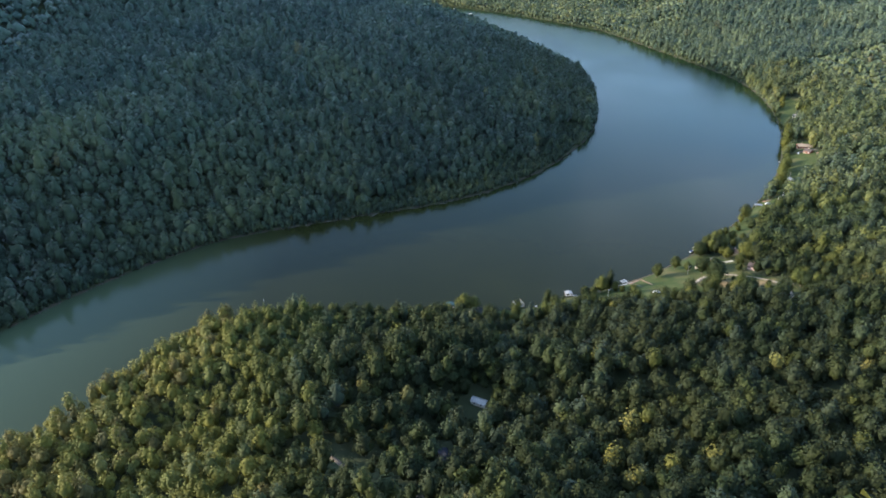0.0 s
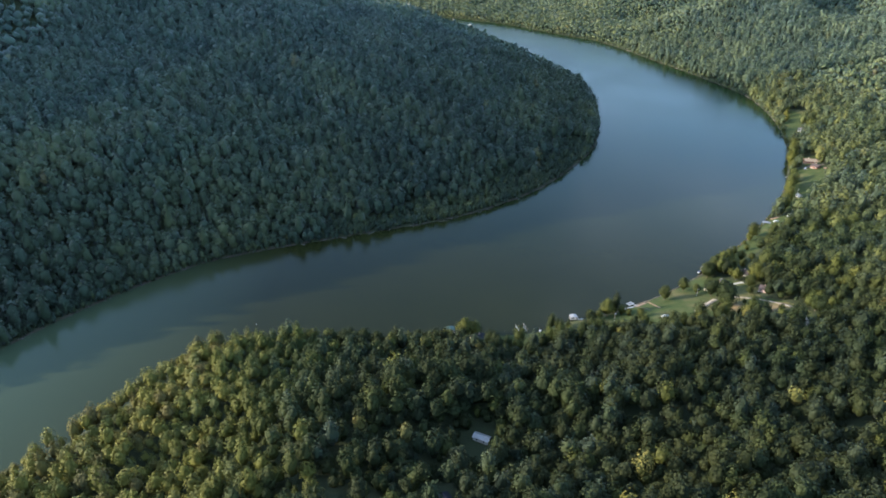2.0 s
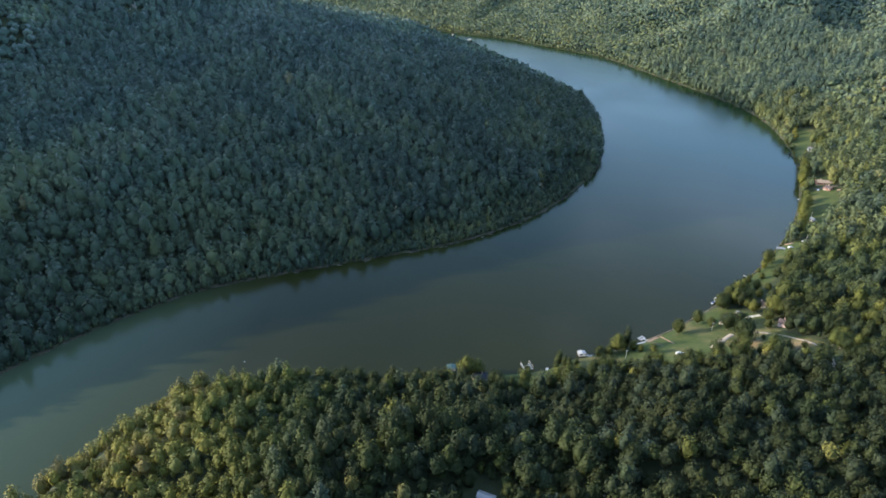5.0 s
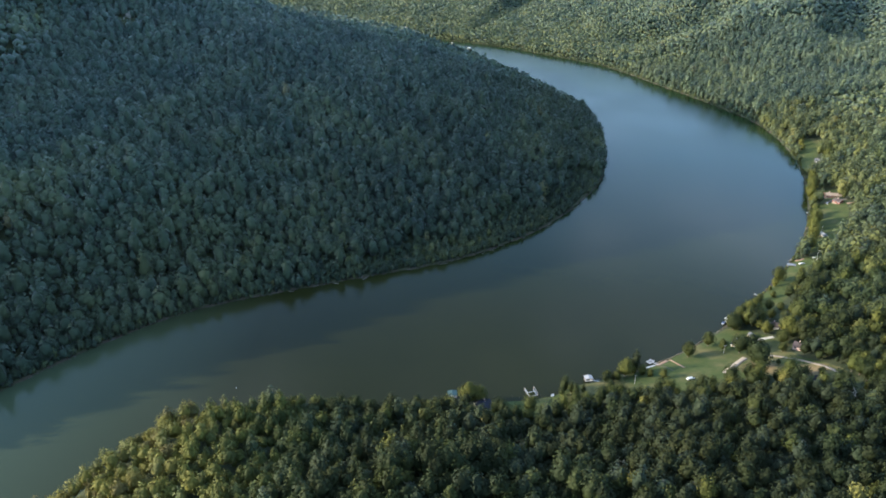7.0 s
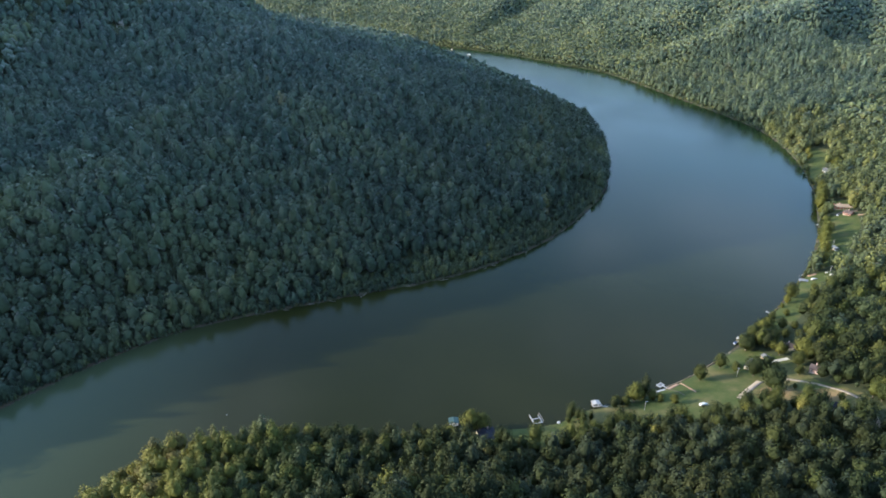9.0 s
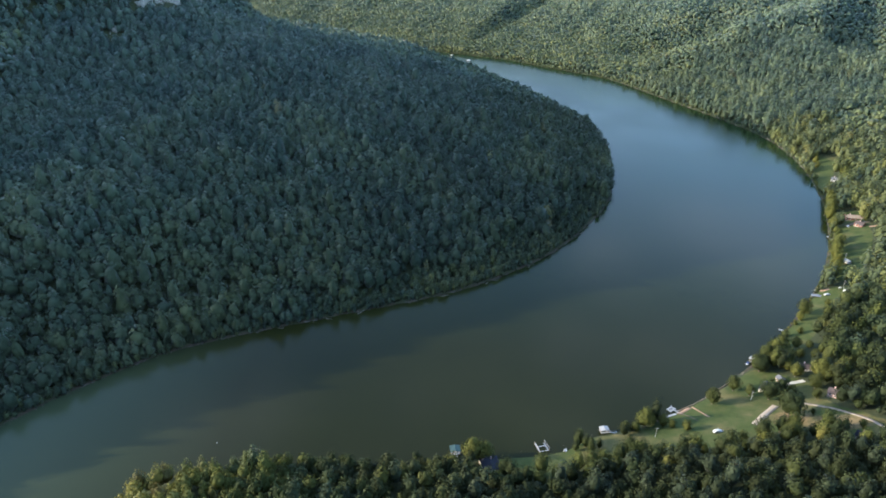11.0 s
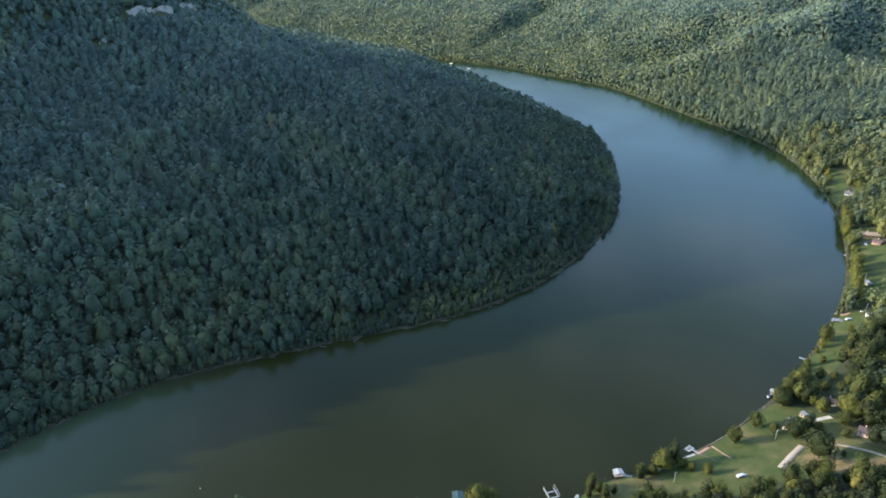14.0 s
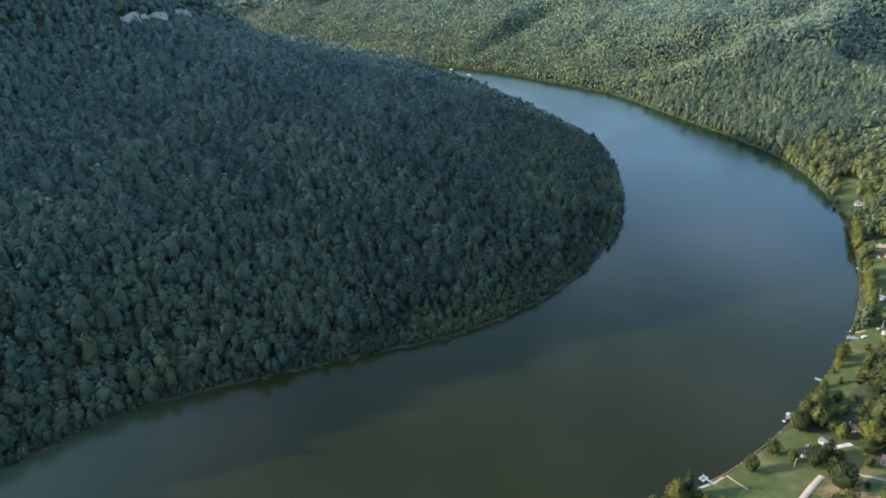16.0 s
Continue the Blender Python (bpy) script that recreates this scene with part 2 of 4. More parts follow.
def height(x, y):
    """Height of the ground over the water."""
    x, y = np.asarray(x, float), np.asarray(y, float)
    d = np.minimum(line_distance(x, y, OUTER), line_distance(x, y, INNER))
    wet = inside(x, y, RIVER)
    inner = inside(x, y, PENINSULA) & ~wet
    roll = rolling(x, y)
    grow = np.clip(d / 260, 0, 1)
    # outer land: long even slopes
    out = 1.6 * (1 - np.exp(-d / 5)) + 0.25 * d + roll * 9 * grow
    out -= mound(x, y, (-110, 235), (40, 285), 110, 17) + mound(x, y, (900, 1500), (1250, 1740), 90, 42) * grow
    out += mound(x, y, (-60, 320), (115, 328), 36, 13) + mound(x, y, (-215, 322), (-150, 345), 45, 8) - mound(x, y, (8, 288), (24, 299), 24, 5.5)
    out += (np.maximum(mound(x, y, (560, 1640), (800, 1650), 75, 46), mound(x, y, (800, 1650), (1300, 2060), 75, 46)) - mound(x, y, (540, 1800), (1100, 2060), 75, 32)) * grow
    out -= mound(x, y, (95, 2105), (340, 2430), 45, 34) * grow
    out = np.minimum(out, 330 + roll * 6)
    # inner land: a mountain with a cliff band under its top
    ins = 1.2 * (1 - np.exp(-d / 6)) + 0.06 * np.minimum(d, 25) + 0.33 * np.maximum(d - 22, 0) - 0.05 * np.maximum(d - 300, 0) + roll * 7 * grow
    # the two western ridges are unseen, raised to throw shade over the hillside
    ins += (mound(x, y, (-330, 640), (-700, 560), 120, 34) + mound(x, y, (-640, 1180), (-900, 800), 140, 100)
            + mound(x, y, (-800, 880), (-850, 680), 130, 70)) * np.clip((d - 20) / 110, 0, 1)
    ins -= mound(x, y, (-430, 1580), (-250, 1760), 170, 12)
    ins += mound(x, y, (-560, 1320), (-400, 1366), 72, 30) + mound(x, y, (-300, 1600), (-205, 1535), 70, 9) + mound(x, y, (-60, 1560), (70, 1600), 60, 14) * np.clip(d / 70, 0, 1) + mound(x, y, (80, 1650), (185, 1470), 40, 9) * np.clip(d / 25, 0, 1)
    rim = np.clip((ins - 196) / 7, 0, 1)
    ins = ins + 9 * rim * rim * (3 - 2 * rim)
    ins = np.minimum(ins, 370 + roll * 6)
    z = np.where(inner, ins, out)
    return np.where(wet, -np.minimum(0.5 + 0.12 * d, 5), z)

# ---------------------------------------------------------------- ground and water
def raw_mesh(name, verts, tris, values=(), smooth=False, normals=None):
    """A mesh from arrays, with named point values."""
    me = bpy.data.meshes.new(name)
    verts, tris = np.ascontiguousarray(verts, np.float32), np.ascontiguousarray(tris, np.int32)
    me.vertices.add(len(verts))
    me.vertices.foreach_set("co", verts.ravel())
    me.loops.add(tris.size)
    me.loops.foreach_set("vertex_index", tris.ravel())
    me.polygons.add(len(tris))
    me.polygons.foreach_set("loop_start", np.arange(0, tris.size, tris.shape[1], dtype=np.int32))
    if smooth:
        me.polygons.foreach_set("use_smooth", np.ones(len(tris), bool))
    for key, value in values:
        me.attributes.new(key, "FLOAT", "POINT").data.foreach_set("value", np.ascontiguousarray(value, np.float32))
    if normals is not None:
        me.attributes.new("custom_normal", "FLOAT_VECTOR", "POINT").data.foreach_set("vector", np.ascontiguousarray(normals, np.float32).ravel())
    me.update(calc_edges=True)
    return me


def steps(fine_from, fine_to, step, low, high, growth=1.13, most=70):
    """Grid lines: even in the middle, wider and wider outside."""
    line, lower, upper = list(np.arange(fine_from, fine_to + step, step)), [], []
    for found, sign, end in ((lower, -1, low), (upper, 1, high)):
        at, wide = (line[0] if sign < 0 else line[-1]), step
        while sign * (end - at) > 0:
            wide = min(wide * growth, most)
            at += sign * wide
            found.append(at)
    return np.array(lower[::-1] + line + upper)


# clearings of mown grass, as plan outlines
LAWNS = [
    [(112, 452), (150, 473), (176, 489), (202, 507), (236, 530), (248, 522), (258, 508), (268, 494), (262, 484), (262, 468), (275, 450), (280, 432), (275, 420),
     (262, 430), (240, 440), (222, 445), (196, 443), (174, 434), (140, 432), (114, 436)],
    [(28, 441), (76, 444), (96, 456), (118, 460), (114, 442), (104, 431), (70, 417), (34, 418)],
    [(268, 562), (293, 588), (330, 628), (352, 652), (372, 656), (370, 643), (350, 622), (328, 600), (311, 579), (295, 560), (283, 546), (276, 547)],
    [(372, 666), (392, 705), (414, 742), (436, 780), (452, 798), (480, 792), (466, 760), (446, 728), (420, 692), (396, 664)],
    [(498, 914), (507, 945), (518, 972), (529, 1002), (541, 1032), (554, 1044), (572, 1042), (573, 1026), (552, 988), (537, 966), (524, 943), (513, 914)],
    [(455, 826), (474, 842), (496, 832), (480, 806), (462, 806)],
]


def lawn_cover(x, y):
    cover = np.zeros(x.shape)
    for lawn in LAWNS:
        edge = line_distance(x, y, lawn + lawn[:1])
        cover = np.maximum(cover, np.clip(0.5 + np.where(inside(x, y, lawn), edge, -edge) / 6, 0, 1))
    return cover


gx, gy = steps(-330, 640, 6, -3800, 4200), steps(190, 2060, 6, -1800, 5100)
X, Y = np.meshgrid(gx, gy)
flat_x, flat_y = X.ravel(), Y.ravel()
Z = height(flat_x, flat_y)
shore = np.minimum(line_distance(flat_x, flat_y, OUTER), line_distance(flat_x, flat_y, INNER))
slope_y, slope_x = np.gradient(Z.reshape(X.shape), gy, gx)
steep = np.hypot(slope_x, slope_y).ravel()
across, along = len(gx), len(gy)
corner = (np.arange(along - 1)[:, None] * across + np.arange(across - 1)[None, :]).ravel()
quads = np.stack([corner, corner + 1, corner + across + 1, corner + across], 1)
ground = new("ground", raw_mesh("ground", np.stack([flat_x, flat_y, Z], 1), quads,
                                [("lawn", lawn_cover(flat_x, flat_y)), ("worn", np.maximum(np.exp(-((flat_x - 229) / 17) ** 2 - ((flat_y - 458) / 12) ** 2), np.exp(-((flat_x - 252) / 27) ** 2 - ((flat_y - 448) / 11) ** 2))), ("bank", np.clip(0.95 - shore / np.where(inside(flat_x, flat_y, PENINSULA), 6, 3), 0, 1) * (Z > -3)),
                                 ("rock", np.clip((steep - 1.4) * 3, 0, 1))], smooth=True))
ground.data.materials.append(GROUND)
tagged(ground, "wooded valley sides of leaf litter and brush with mown grass clearings", "ground", kind="structure")

water = new("water", raw_mesh("water", [(-3800, -1800, 0), (4200, -1800, 0), (4200, 5100, 0), (-3800, 5100, 0)], [(0, 1, 2, 3)]))
water.data.materials.append(WATER)
tagged(water, "calm olive green river water reflecting the blue sky", "river", kind="structure")

# ---------------------------------------------------------------- building blocks for things
WHITE_METAL = plain("white_metal_roofing", (0.34, 0.325, 0.30), 0.6, 0.0, 2, 0.15)
TEAL_METAL = plain("teal_metal_roofing", (0.035, 0.072, 0.068), 0.8, 0.0, 2, 0.2)
BLUE_METAL = plain("pale_grey_metal_roofing", (0.20, 0.20, 0.21), 0.6, 0.0, 2, 0.12)
SHINGLE_GREY = plain("grey_shingles", (0.15, 0.145, 0.145), 0.9, 0, 4, 0.3, 0.02)
SHINGLE_BROWN = plain("brown_shingles", (0.085, 0.060, 0.052), 0.9, 0, 4, 0.3, 0.02)
SHINGLE_DARK = plain("dark_slate_shingles", (0.028, 0.029, 0.038), 0.95, 0, 4, 0.3, 0.02)
SHINGLE_DARK.node_tree.nodes["Principled BSDF"].inputs["Specular IOR Level"].default_value = 0.15
SIDING_PINK = plain("pinkish_brick_wall", (0.56, 0.38, 0.32), 0.85, 0, 6, 0.2, 0.01)
SIDING_CREAM = plain("cream_siding", (0.62, 0.57, 0.48), 0.7, 0, 3, 0.12, 0.01)
SIDING_WHITE = plain("white_siding", (0.60, 0.58, 0.54), 0.65, 0, 3, 0.12, 0.01)
SIDING_RED = plain("red_brown_siding", (0.20, 0.085, 0.06), 0.8, 0, 3, 0.2, 0.01)
PLANK = plain("weathered_grey_planks", (0.40, 0.38, 0.35), 0.85, 0, 5, 0.3, 0.01)
PALE_PLANK = plain("bleached_deck_planks", (0.37, 0.36, 0.34), 0.8, 0, 5, 0.2, 0.01)
TIMBER = plain("tan_timber", (0.36, 0.27, 0.17), 0.85, 0, 5, 0.3, 0.02)
FLOAT = plain("black_plastic_float", (0.03, 0.03, 0.035), 0.5, 0, 4, 0.2)
WHITE_CONCRETE = plain("bleached_concrete", (0.42, 0.385, 0.32), 0.9, 0, 1.2, 0.15, 0.01)
TAN_SHINGLE = plain("tan_shingles", (0.34, 0.25, 0.17), 0.9, 0, 4, 0.25, 0.02)
CONCRETE = plain("pale_concrete", (0.32, 0.26, 0.19), 0.9, 0, 1.2, 0.22, 0.01)
GRAVEL = plain("tan_gravel", (0.27, 0.215, 0.155), 0.95, 0, 2.5, 0.35, 0.03)
DIRT = plain("brown_dirt_track", (0.115, 0.090, 0.064), 0.95, 0, 1.2, 0.35, 0.03)
HULL = plain("white_gelcoat", (0.60, 0.59, 0.57), 0.35, 0, 2, 0.06)
CANVAS = plain("white_canvas", (0.56, 0.55, 0.52), 0.85, 0, 3, 0.1)
NAVY = plain("navy_canvas", (0.04, 0.06, 0.14), 0.85, 0, 3, 0.15)
STEEL = plain("galvanised_steel", (0.62, 0.63, 0.64), 0.4, 0.8, 4, 0.12)
RUBBER = plain("black_rubber", (0.02, 0.02, 0.02), 0.8, 0, 8, 0.2)
PAINT_WHITE = plain("white_car_paint", (0.78, 0.78, 0.78), 0.25, 0, 2, 0.04)
PAINT_SILVER = plain("silver_car_paint", (0.48, 0.49, 0.51), 0.3, 0.4, 2, 0.06)
GLASS = material("dark_window_glass", 0.06, 0.0, 0.6)[0]
GLASS.node_tree.nodes["Principled BSDF"].inputs["Base Color"].default_value = (0.02, 0.025, 0.03, 1)
LIMESTONE = plain("pale_limestone", (0.36, 0.345, 0.30), 0.95, 0, 0.5, 0.35, 0.25, local=False)


def part(name, bm, mat, parent, label=""):
    """Links a bmesh as one mesh under a thing or a part."""
    me = bpy.data.meshes.new(name)
    bm.to_mesh(me)
    bm.free()
    me.materials.append(mat)
    ob = new(name, me)
    ob.parent = parent
    return tagged(ob, label)


def thing(name, x, y, z, turn, label, category, group="", kind=""):
    ob = new(name)
    ob.empty_display_size = 0.5
    ob.matrix_world = pose(x, y, z, 0, 0, turn)
    return tagged(ob, label, category, group, kind)


def box(bm, x, y, z, w, d, h, turn=0.0, bevel=0.0):
    """A box with its foot at z; bevel rounds its edges."""
    made = bmesh.ops.create_cube(bm, size=1.0, matrix=Matrix.Translation((x, y, z + h / 2)) @ Matrix.Rotation(radians(turn), 4, "Z") @ Matrix.Diagonal((w, d, h, 1)))
    if bevel:
        edges = list({e for v in made["verts"] for e in v.link_edges})
        bmesh.ops.bevel(bm, geom=edges, offset=bevel, segments=1, affect="EDGES")
    return bm


def boxes(*rows, bevel=0.0):
    bm = bmesh.new()
    for row in rows:
        box(bm, *row, bevel=bevel)
    return bm


def tube(bm, a, b, r0, r1, sides=8):
    """A tapered round bar from a to b."""
    a, b = Vector(a), Vector(b)
    m = Matrix.Translation((a + b) / 2) @ (b - a).to_track_quat("Z", "Y").to_matrix().to_4x4()
    bmesh.ops.create_cone(bm, cap_ends=True, segments=sides, radius1=r0, radius2=r1, depth=(b - a).length, matrix=m)
    return bm


def tubes(*rows):
    bm = bmesh.new()
    for row in rows:
        tube(bm, *row)
    return bm


def prism(bm, outline, y0, y1):
    """An outline in x and z, drawn out from y0 to y1."""
    front, back = [bm.verts.new((x, y0, z)) for x, z in outline], [bm.verts.new((x, y1, z)) for x, z in outline]
    bm.faces.new(front)
    bm.faces.new(back[::-1])
    for n in range(len(outline)):
        bm.faces.new((front[n], back[n], back[n - 1], front[n - 1]))
    bmesh.ops.recalc_face_normals(bm, faces=bm.faces)
    return bm


def gable(bm, w, length, z, rise, over=0.45, thick=0.18):
    """A pitched roof with its ridge along y."""
    x, low = w / 2 + over, z - rise * over / (w / 2)
    for s in (-1, 1):
        prism(bm, [(0, z + rise), (s * x, low), (s * x, low + thick), (0, z + rise + thick)], -length / 2 - over, length / 2 + over)
    return bm


def roof_panels(parent, w, length, z, rise, mat, name="roof", over=0.45):
    ob = part(name, gable(bmesh.new(), w, length, z, rise, over), mat, parent)
    ridge = bmesh.new()
    prism(ridge, [(-0.22, z + rise + 0.12), (0.22, z + rise + 0.12), (0, z + rise + 0.30)], -length / 2 - over, length / 2 + over)
    part("ridge_cap", ridge, mat, ob)
    return ob


def house(x, y, turn, w, length, wall_mat, roof_mat, label, high=2.7, rise=2.0, chimney=True, porch=0.0, lift=0.0):
    """A gabled cottage: walls with gable ends, roof, windows, door, chimney, porch."""
    ground_here = float(height(x, y))
    h = thing("house", x, y, ground_here - 0.25, turn, label, "house")
    high += 0.25 + lift
    bm = prism(bmesh.new(), [(-w / 2, 0), (w / 2, 0), (w / 2, high), (0, high + rise), (-w / 2, high)], -length / 2, length / 2)
    part("wall", bm, wall_mat, h)
    base = part("foundation", boxes((0, 0, -1.6, w + 0.12, length + 0.12, 1.9)), CONCRETE, h)
    roof = roof_panels(h, w, length, high, rise, roof_mat)
    if chimney:
        part("chimney", boxes((w * 0.22, length * 0.18, high + rise * 0.4, 0.7, 0.7, rise * 0.6 + 1.0), bevel=0.05), SIDING_PINK, roof, "brick chimney")
    for s in (-1, 1):
        for n in range(max(2, int(length / 3.2))):
            wy = -length / 2 + (n + 0.5) * length / max(2, int(length / 3.2))
            win = part("window", boxes((s * (w / 2 + 0.03), wy, high - 1.75, 0.10, 1.30, 1.20)), SIDING_WHITE, h)
            part("pane", boxes((s * (w / 2 + 0.075), wy, high - 1.65, 0.04, 1.08, 0.98)), GLASS, win)
    for s in (-1, 1):
        win = part("window", boxes((w * 0.24, s * (length / 2 + 0.03), high - 1.75, 1.3, 0.10, 1.2)), SIDING_WHITE, h)
        part("pane", boxes((w * 0.24, s * (length / 2 + 0.075), high - 1.65, 1.08, 0.04, 0.98)), GLASS, win)
    door = part("door", boxes((-w * 0.2, -length / 2 - 0.03, 0.25, 1.0, 0.10, 2.05)), TIMBER, h)
    part("handle", tubes(((-w * 0.2 + 0.35, -length / 2 - 0.14, 1.2), (-w * 0.2 + 0.35, -length / 2 - 0.08, 1.2), 0.04, 0.04)), STEEL, door)
    if porch:
        bm = prism(bmesh.new(), [(w / 2 - 0.1, high - 0.1), (w / 2 + porch, high - 0.7), (w / 2 + porch, high - 0.55), (w / 2 - 0.1, high + 0.05)], -length * 0.45, length * 0.45)
        part("porch_roof", bm, roof_mat, h)
        part("porch_floor", boxes((w / 2 + porch / 2, 0, 0, porch, length * 0.9, 0.3)), PLANK, h)
        for s in (-1, 0, 1):
            part("porch_post", boxes((w / 2 + porch - 0.12, s * length * 0.42, 0.3, 0.12, 0.12, high - 0.95)), SIDING_WHITE, h)
    return h


def strip(name, line, wide, mat, label, category, lift=0.12):
    """A track draped over the ground along a line."""
    p = rounded(line, 3)
    q = [p[0]]
    for a, b in zip(p[:-1], p[1:]):
        n = max(1, int(np.hypot(*(b - a)) / 1.5))
        q += [a + (b - a) * k / n for k in range(1, n + 1)]
    p = np.array(q)
    way = np.gradient(p, axis=0)
    way /= np.linalg.norm(way, axis=1)[:, None] + 1e-9
    side = np.stack([-way[:, 1], way[:, 0]], 1)
    rng = np.random.RandomState(len(p))
    half = wide / 2 * (1 + rng.uniform(-0.07, 0.07, len(p)))[:, None]
    left, mid, right = p + side * half, p, p - side * half
    verts = []
    for row in (left, mid, right):
        verts.append(np.stack([row[:, 0], row[:, 1], np.maximum(height(row[:, 0], row[:, 1]), 0) + lift], 1))
    for row in (left, right):
        verts.append(np.stack([row[:, 0], row[:, 1], height(row[:, 0], row[:, 1]) - 0.6], 1))
    n = len(p)
    k = np.arange(n - 1)
    quads = np.vstack([np.stack([a * n + k, b * n + k, b * n + k + 1, a * n + k + 1], 1) for a, b in ((1, 0), (2, 1), (0, 3), (4, 2))])
    ob = new(name, raw_mesh(name, np.vstack(verts), quads, smooth=False))
    ob.data.materials.append(mat)
    return tagged(ob, label, category, kind="structure")


# tracks, yards and houses kept clear of trees; some circles open the camera's view
TRACKS = {
    "driveway": ([(227, 476), (216, 467), (203, 455)], 4.2),
    "road": ([(237, 479), (246, 475), (261, 461.5), (270, 447), (273.5, 432), (269, 418), (262, 400)], 2.4),
    "track": ([(-66, 252), (-57, 243), (-46, 229), (-35, 215), (-20, 206), (5, 206), (30, 196)], 2.3),
}
CLEARED = [(268, 479, 9), (260, 474, 7), (253, 500, 9), (246, 508, 5), (270, 519, 7), (232.5, 502.5, 6), (229, 498, 6), (27, 428, 9), (27, 418, 8), (254, 427, 5), (250, 493, 7), (476, 813, 11), (466, 802, 9), (458, 790, 7), (466, 780, 8), (470, 790, 8), (473, 770, 7), (529, 946, 9), (513, 908, 5), (520, 924, 5), (409, 710, 6), (374, 645, 6), (2, 243, 9), (7, 238, 5), (177, 449, 5), (8, 440, 7), (10, 432, 4), (52, 436, 9), (75, 437, 6), (407, 703, 6), (533, 954, 9), (520, 936, 8), (514, 924, 6), (385, 672, 12), (394, 660, 9), (290, 552, 11), (280, 540, 9), (272, 530, 8), (377, 648, 4), (354, 641, 6),
         (-5, 258, 7), (-6, 246, 7), (2, 232, 7), (-52, 238, 6), (23, 300, 9.5), (23, 291, 8), (20, 283, 6.5), (-62, 250, 6.5)]
LEDGES = [((-460, 1150), (-414, 1206), 197, 19, 16), ((-421, 1258), (-410, 1285), 202, 10, 5), ((-470, 1075), (-462, 1079), 175, 7, 4)]
KEEP_FREE = [*CLEARED, *((a[0] + (b[0] - a[0]) * k / 4 + 6, a[1] + (b[1] - a[1]) * k / 4 - 13, 13) for a, b, *_ in LEDGES for k in range(5)),
              *((px, py, w * 0.75 + 3.2) for line, w in TRACKS.values() for px, py in rounded(line, 3))]

# ---------------------------------------------------------------- woods
def crown_template(rng, rings, sides, leaves, leaf, slim=1.0, rough=0.16, core=0.84, lumps=20, broad=0.20, even=0.48):
    """A crown one unit wide and about 1.2 * slim high: a lumpy leafy dome, closely covered with small leaf sprays."""
    tall = 1.2 * slim
    bumps = rng.normal(size=(lumps, 3))
    bumps[:, 2] = np.abs(bumps[:, 2]) * 0.8 + rng.uniform(-0.5, 0.2, lumps)
    bumps /= np.linalg.norm(bumps, axis=1)[:, None]
    lift = rng.uniform(0.4, 1.0, lumps)
    point = rng.uniform(0.22, 0.42)

    def surface(way):
        close = np.clip((way @ bumps.T - 1 + broad) / broad, 0, 1)
        swell = 1 - rough + 2.0 * rough * (close * lift).max(axis=1)
        flat = np.where(way[:, 2] > 0, 1.04 - point * way[:, 2], 0.96)
        wide = 0.5 * swell * flat
        return np.stack([way[:, 0] * wide, way[:, 1] * wide, tall * (0.42 + 0.55 * way[:, 2] * swell)], 1)

    ways = [(0, 0, 1)]
    for n in range(1, rings):
        lean = math.pi * 0.86 * n / (rings - 1)
        for k in range(sides):
            turn = 2 * math.pi * (k + 0.5 * (n % 2)) / sides
            ways.append((math.sin(lean) * math.cos(turn), math.sin(lean) * math.sin(turn), math.cos(lean)))
    def outward(way):
        """The lumpy dome's own normals."""
        one = np.cross(way, (0.31, 0.52, 0.79))
        one /= np.linalg.norm(one, axis=1)[:, None] + 1e-9
        two = np.cross(way, one)
        here = surface(way)
        n = np.cross(surface(way + one * 0.12) - here, surface(way + two * 0.12) - here)
        n *= np.sign((n * way).sum(axis=1))[:, None]
        return n / (np.linalg.norm(n, axis=1)[:, None] + 1e-9)

    ways = np.array(ways, float)
    verts = surface(ways) * np.array([core, core, core + 0.06]) * rng.uniform(0.9, 1.08, (len(ways), 1))
    tris = [(0, 1 + k, 1 + (k + 1) % sides) for k in range(sides)]
    for n in range(1, rings - 1):
        a, b = 1 + (n - 1) * sides, 1 + n * sides
        for k in range(sides):
            m = (k + 1) % sides
            if n % 2:
                tris += [(a + k, b + k, a + m), (a + m, b + k, b + m)]
            else:
                tris += [(a + k, b + k, b + m), (a + k, b + m, a + m)]
    way = rng.normal(size=(leaves, 3))
    way[:, 2] = np.where(way[:, 2] < -0.45, -way[:, 2], way[:, 2])
    way /= np.linalg.norm(way, axis=1)[:, None]
    middle = surface(way) * (rng.uniform(0.86, 1.06, (leaves, 1)) + 0.11 * rng.uniform(0, 1, (leaves, 1)) ** 3)
    face = way + rng.normal(size=(leaves, 3)) * 0.36
    face /= np.linalg.norm(face, axis=1)[:, None]
    side = np.cross(face, rng.normal(size=(leaves, 3)))
    side /= np.linalg.norm(side, axis=1)[:, None]
    other = np.cross(face, side)
    size = leaf * rng.uniform(0.6, 1.25, leaves)[:, None]
    sprays = np.stack([middle + side * size, middle - side * size * 0.5 + other * size * 0.87, middle - side * size * 0.5 - other * size * 0.87], 1)
    tris = np.vstack([np.array(tris), np.arange(leaves * 3).reshape(-1, 3) + len(verts)])
    face *= np.sign((face * way).sum(axis=1))[:, None]
    lean = even * outward(way) + (1 - even) * face
    lean /= np.linalg.norm(lean, axis=1)[:, None]
    return np.vstack([verts, sprays.reshape(-1, 3)]), tris, np.vstack([outward(ways), np.repeat(lean, 3, axis=0)])


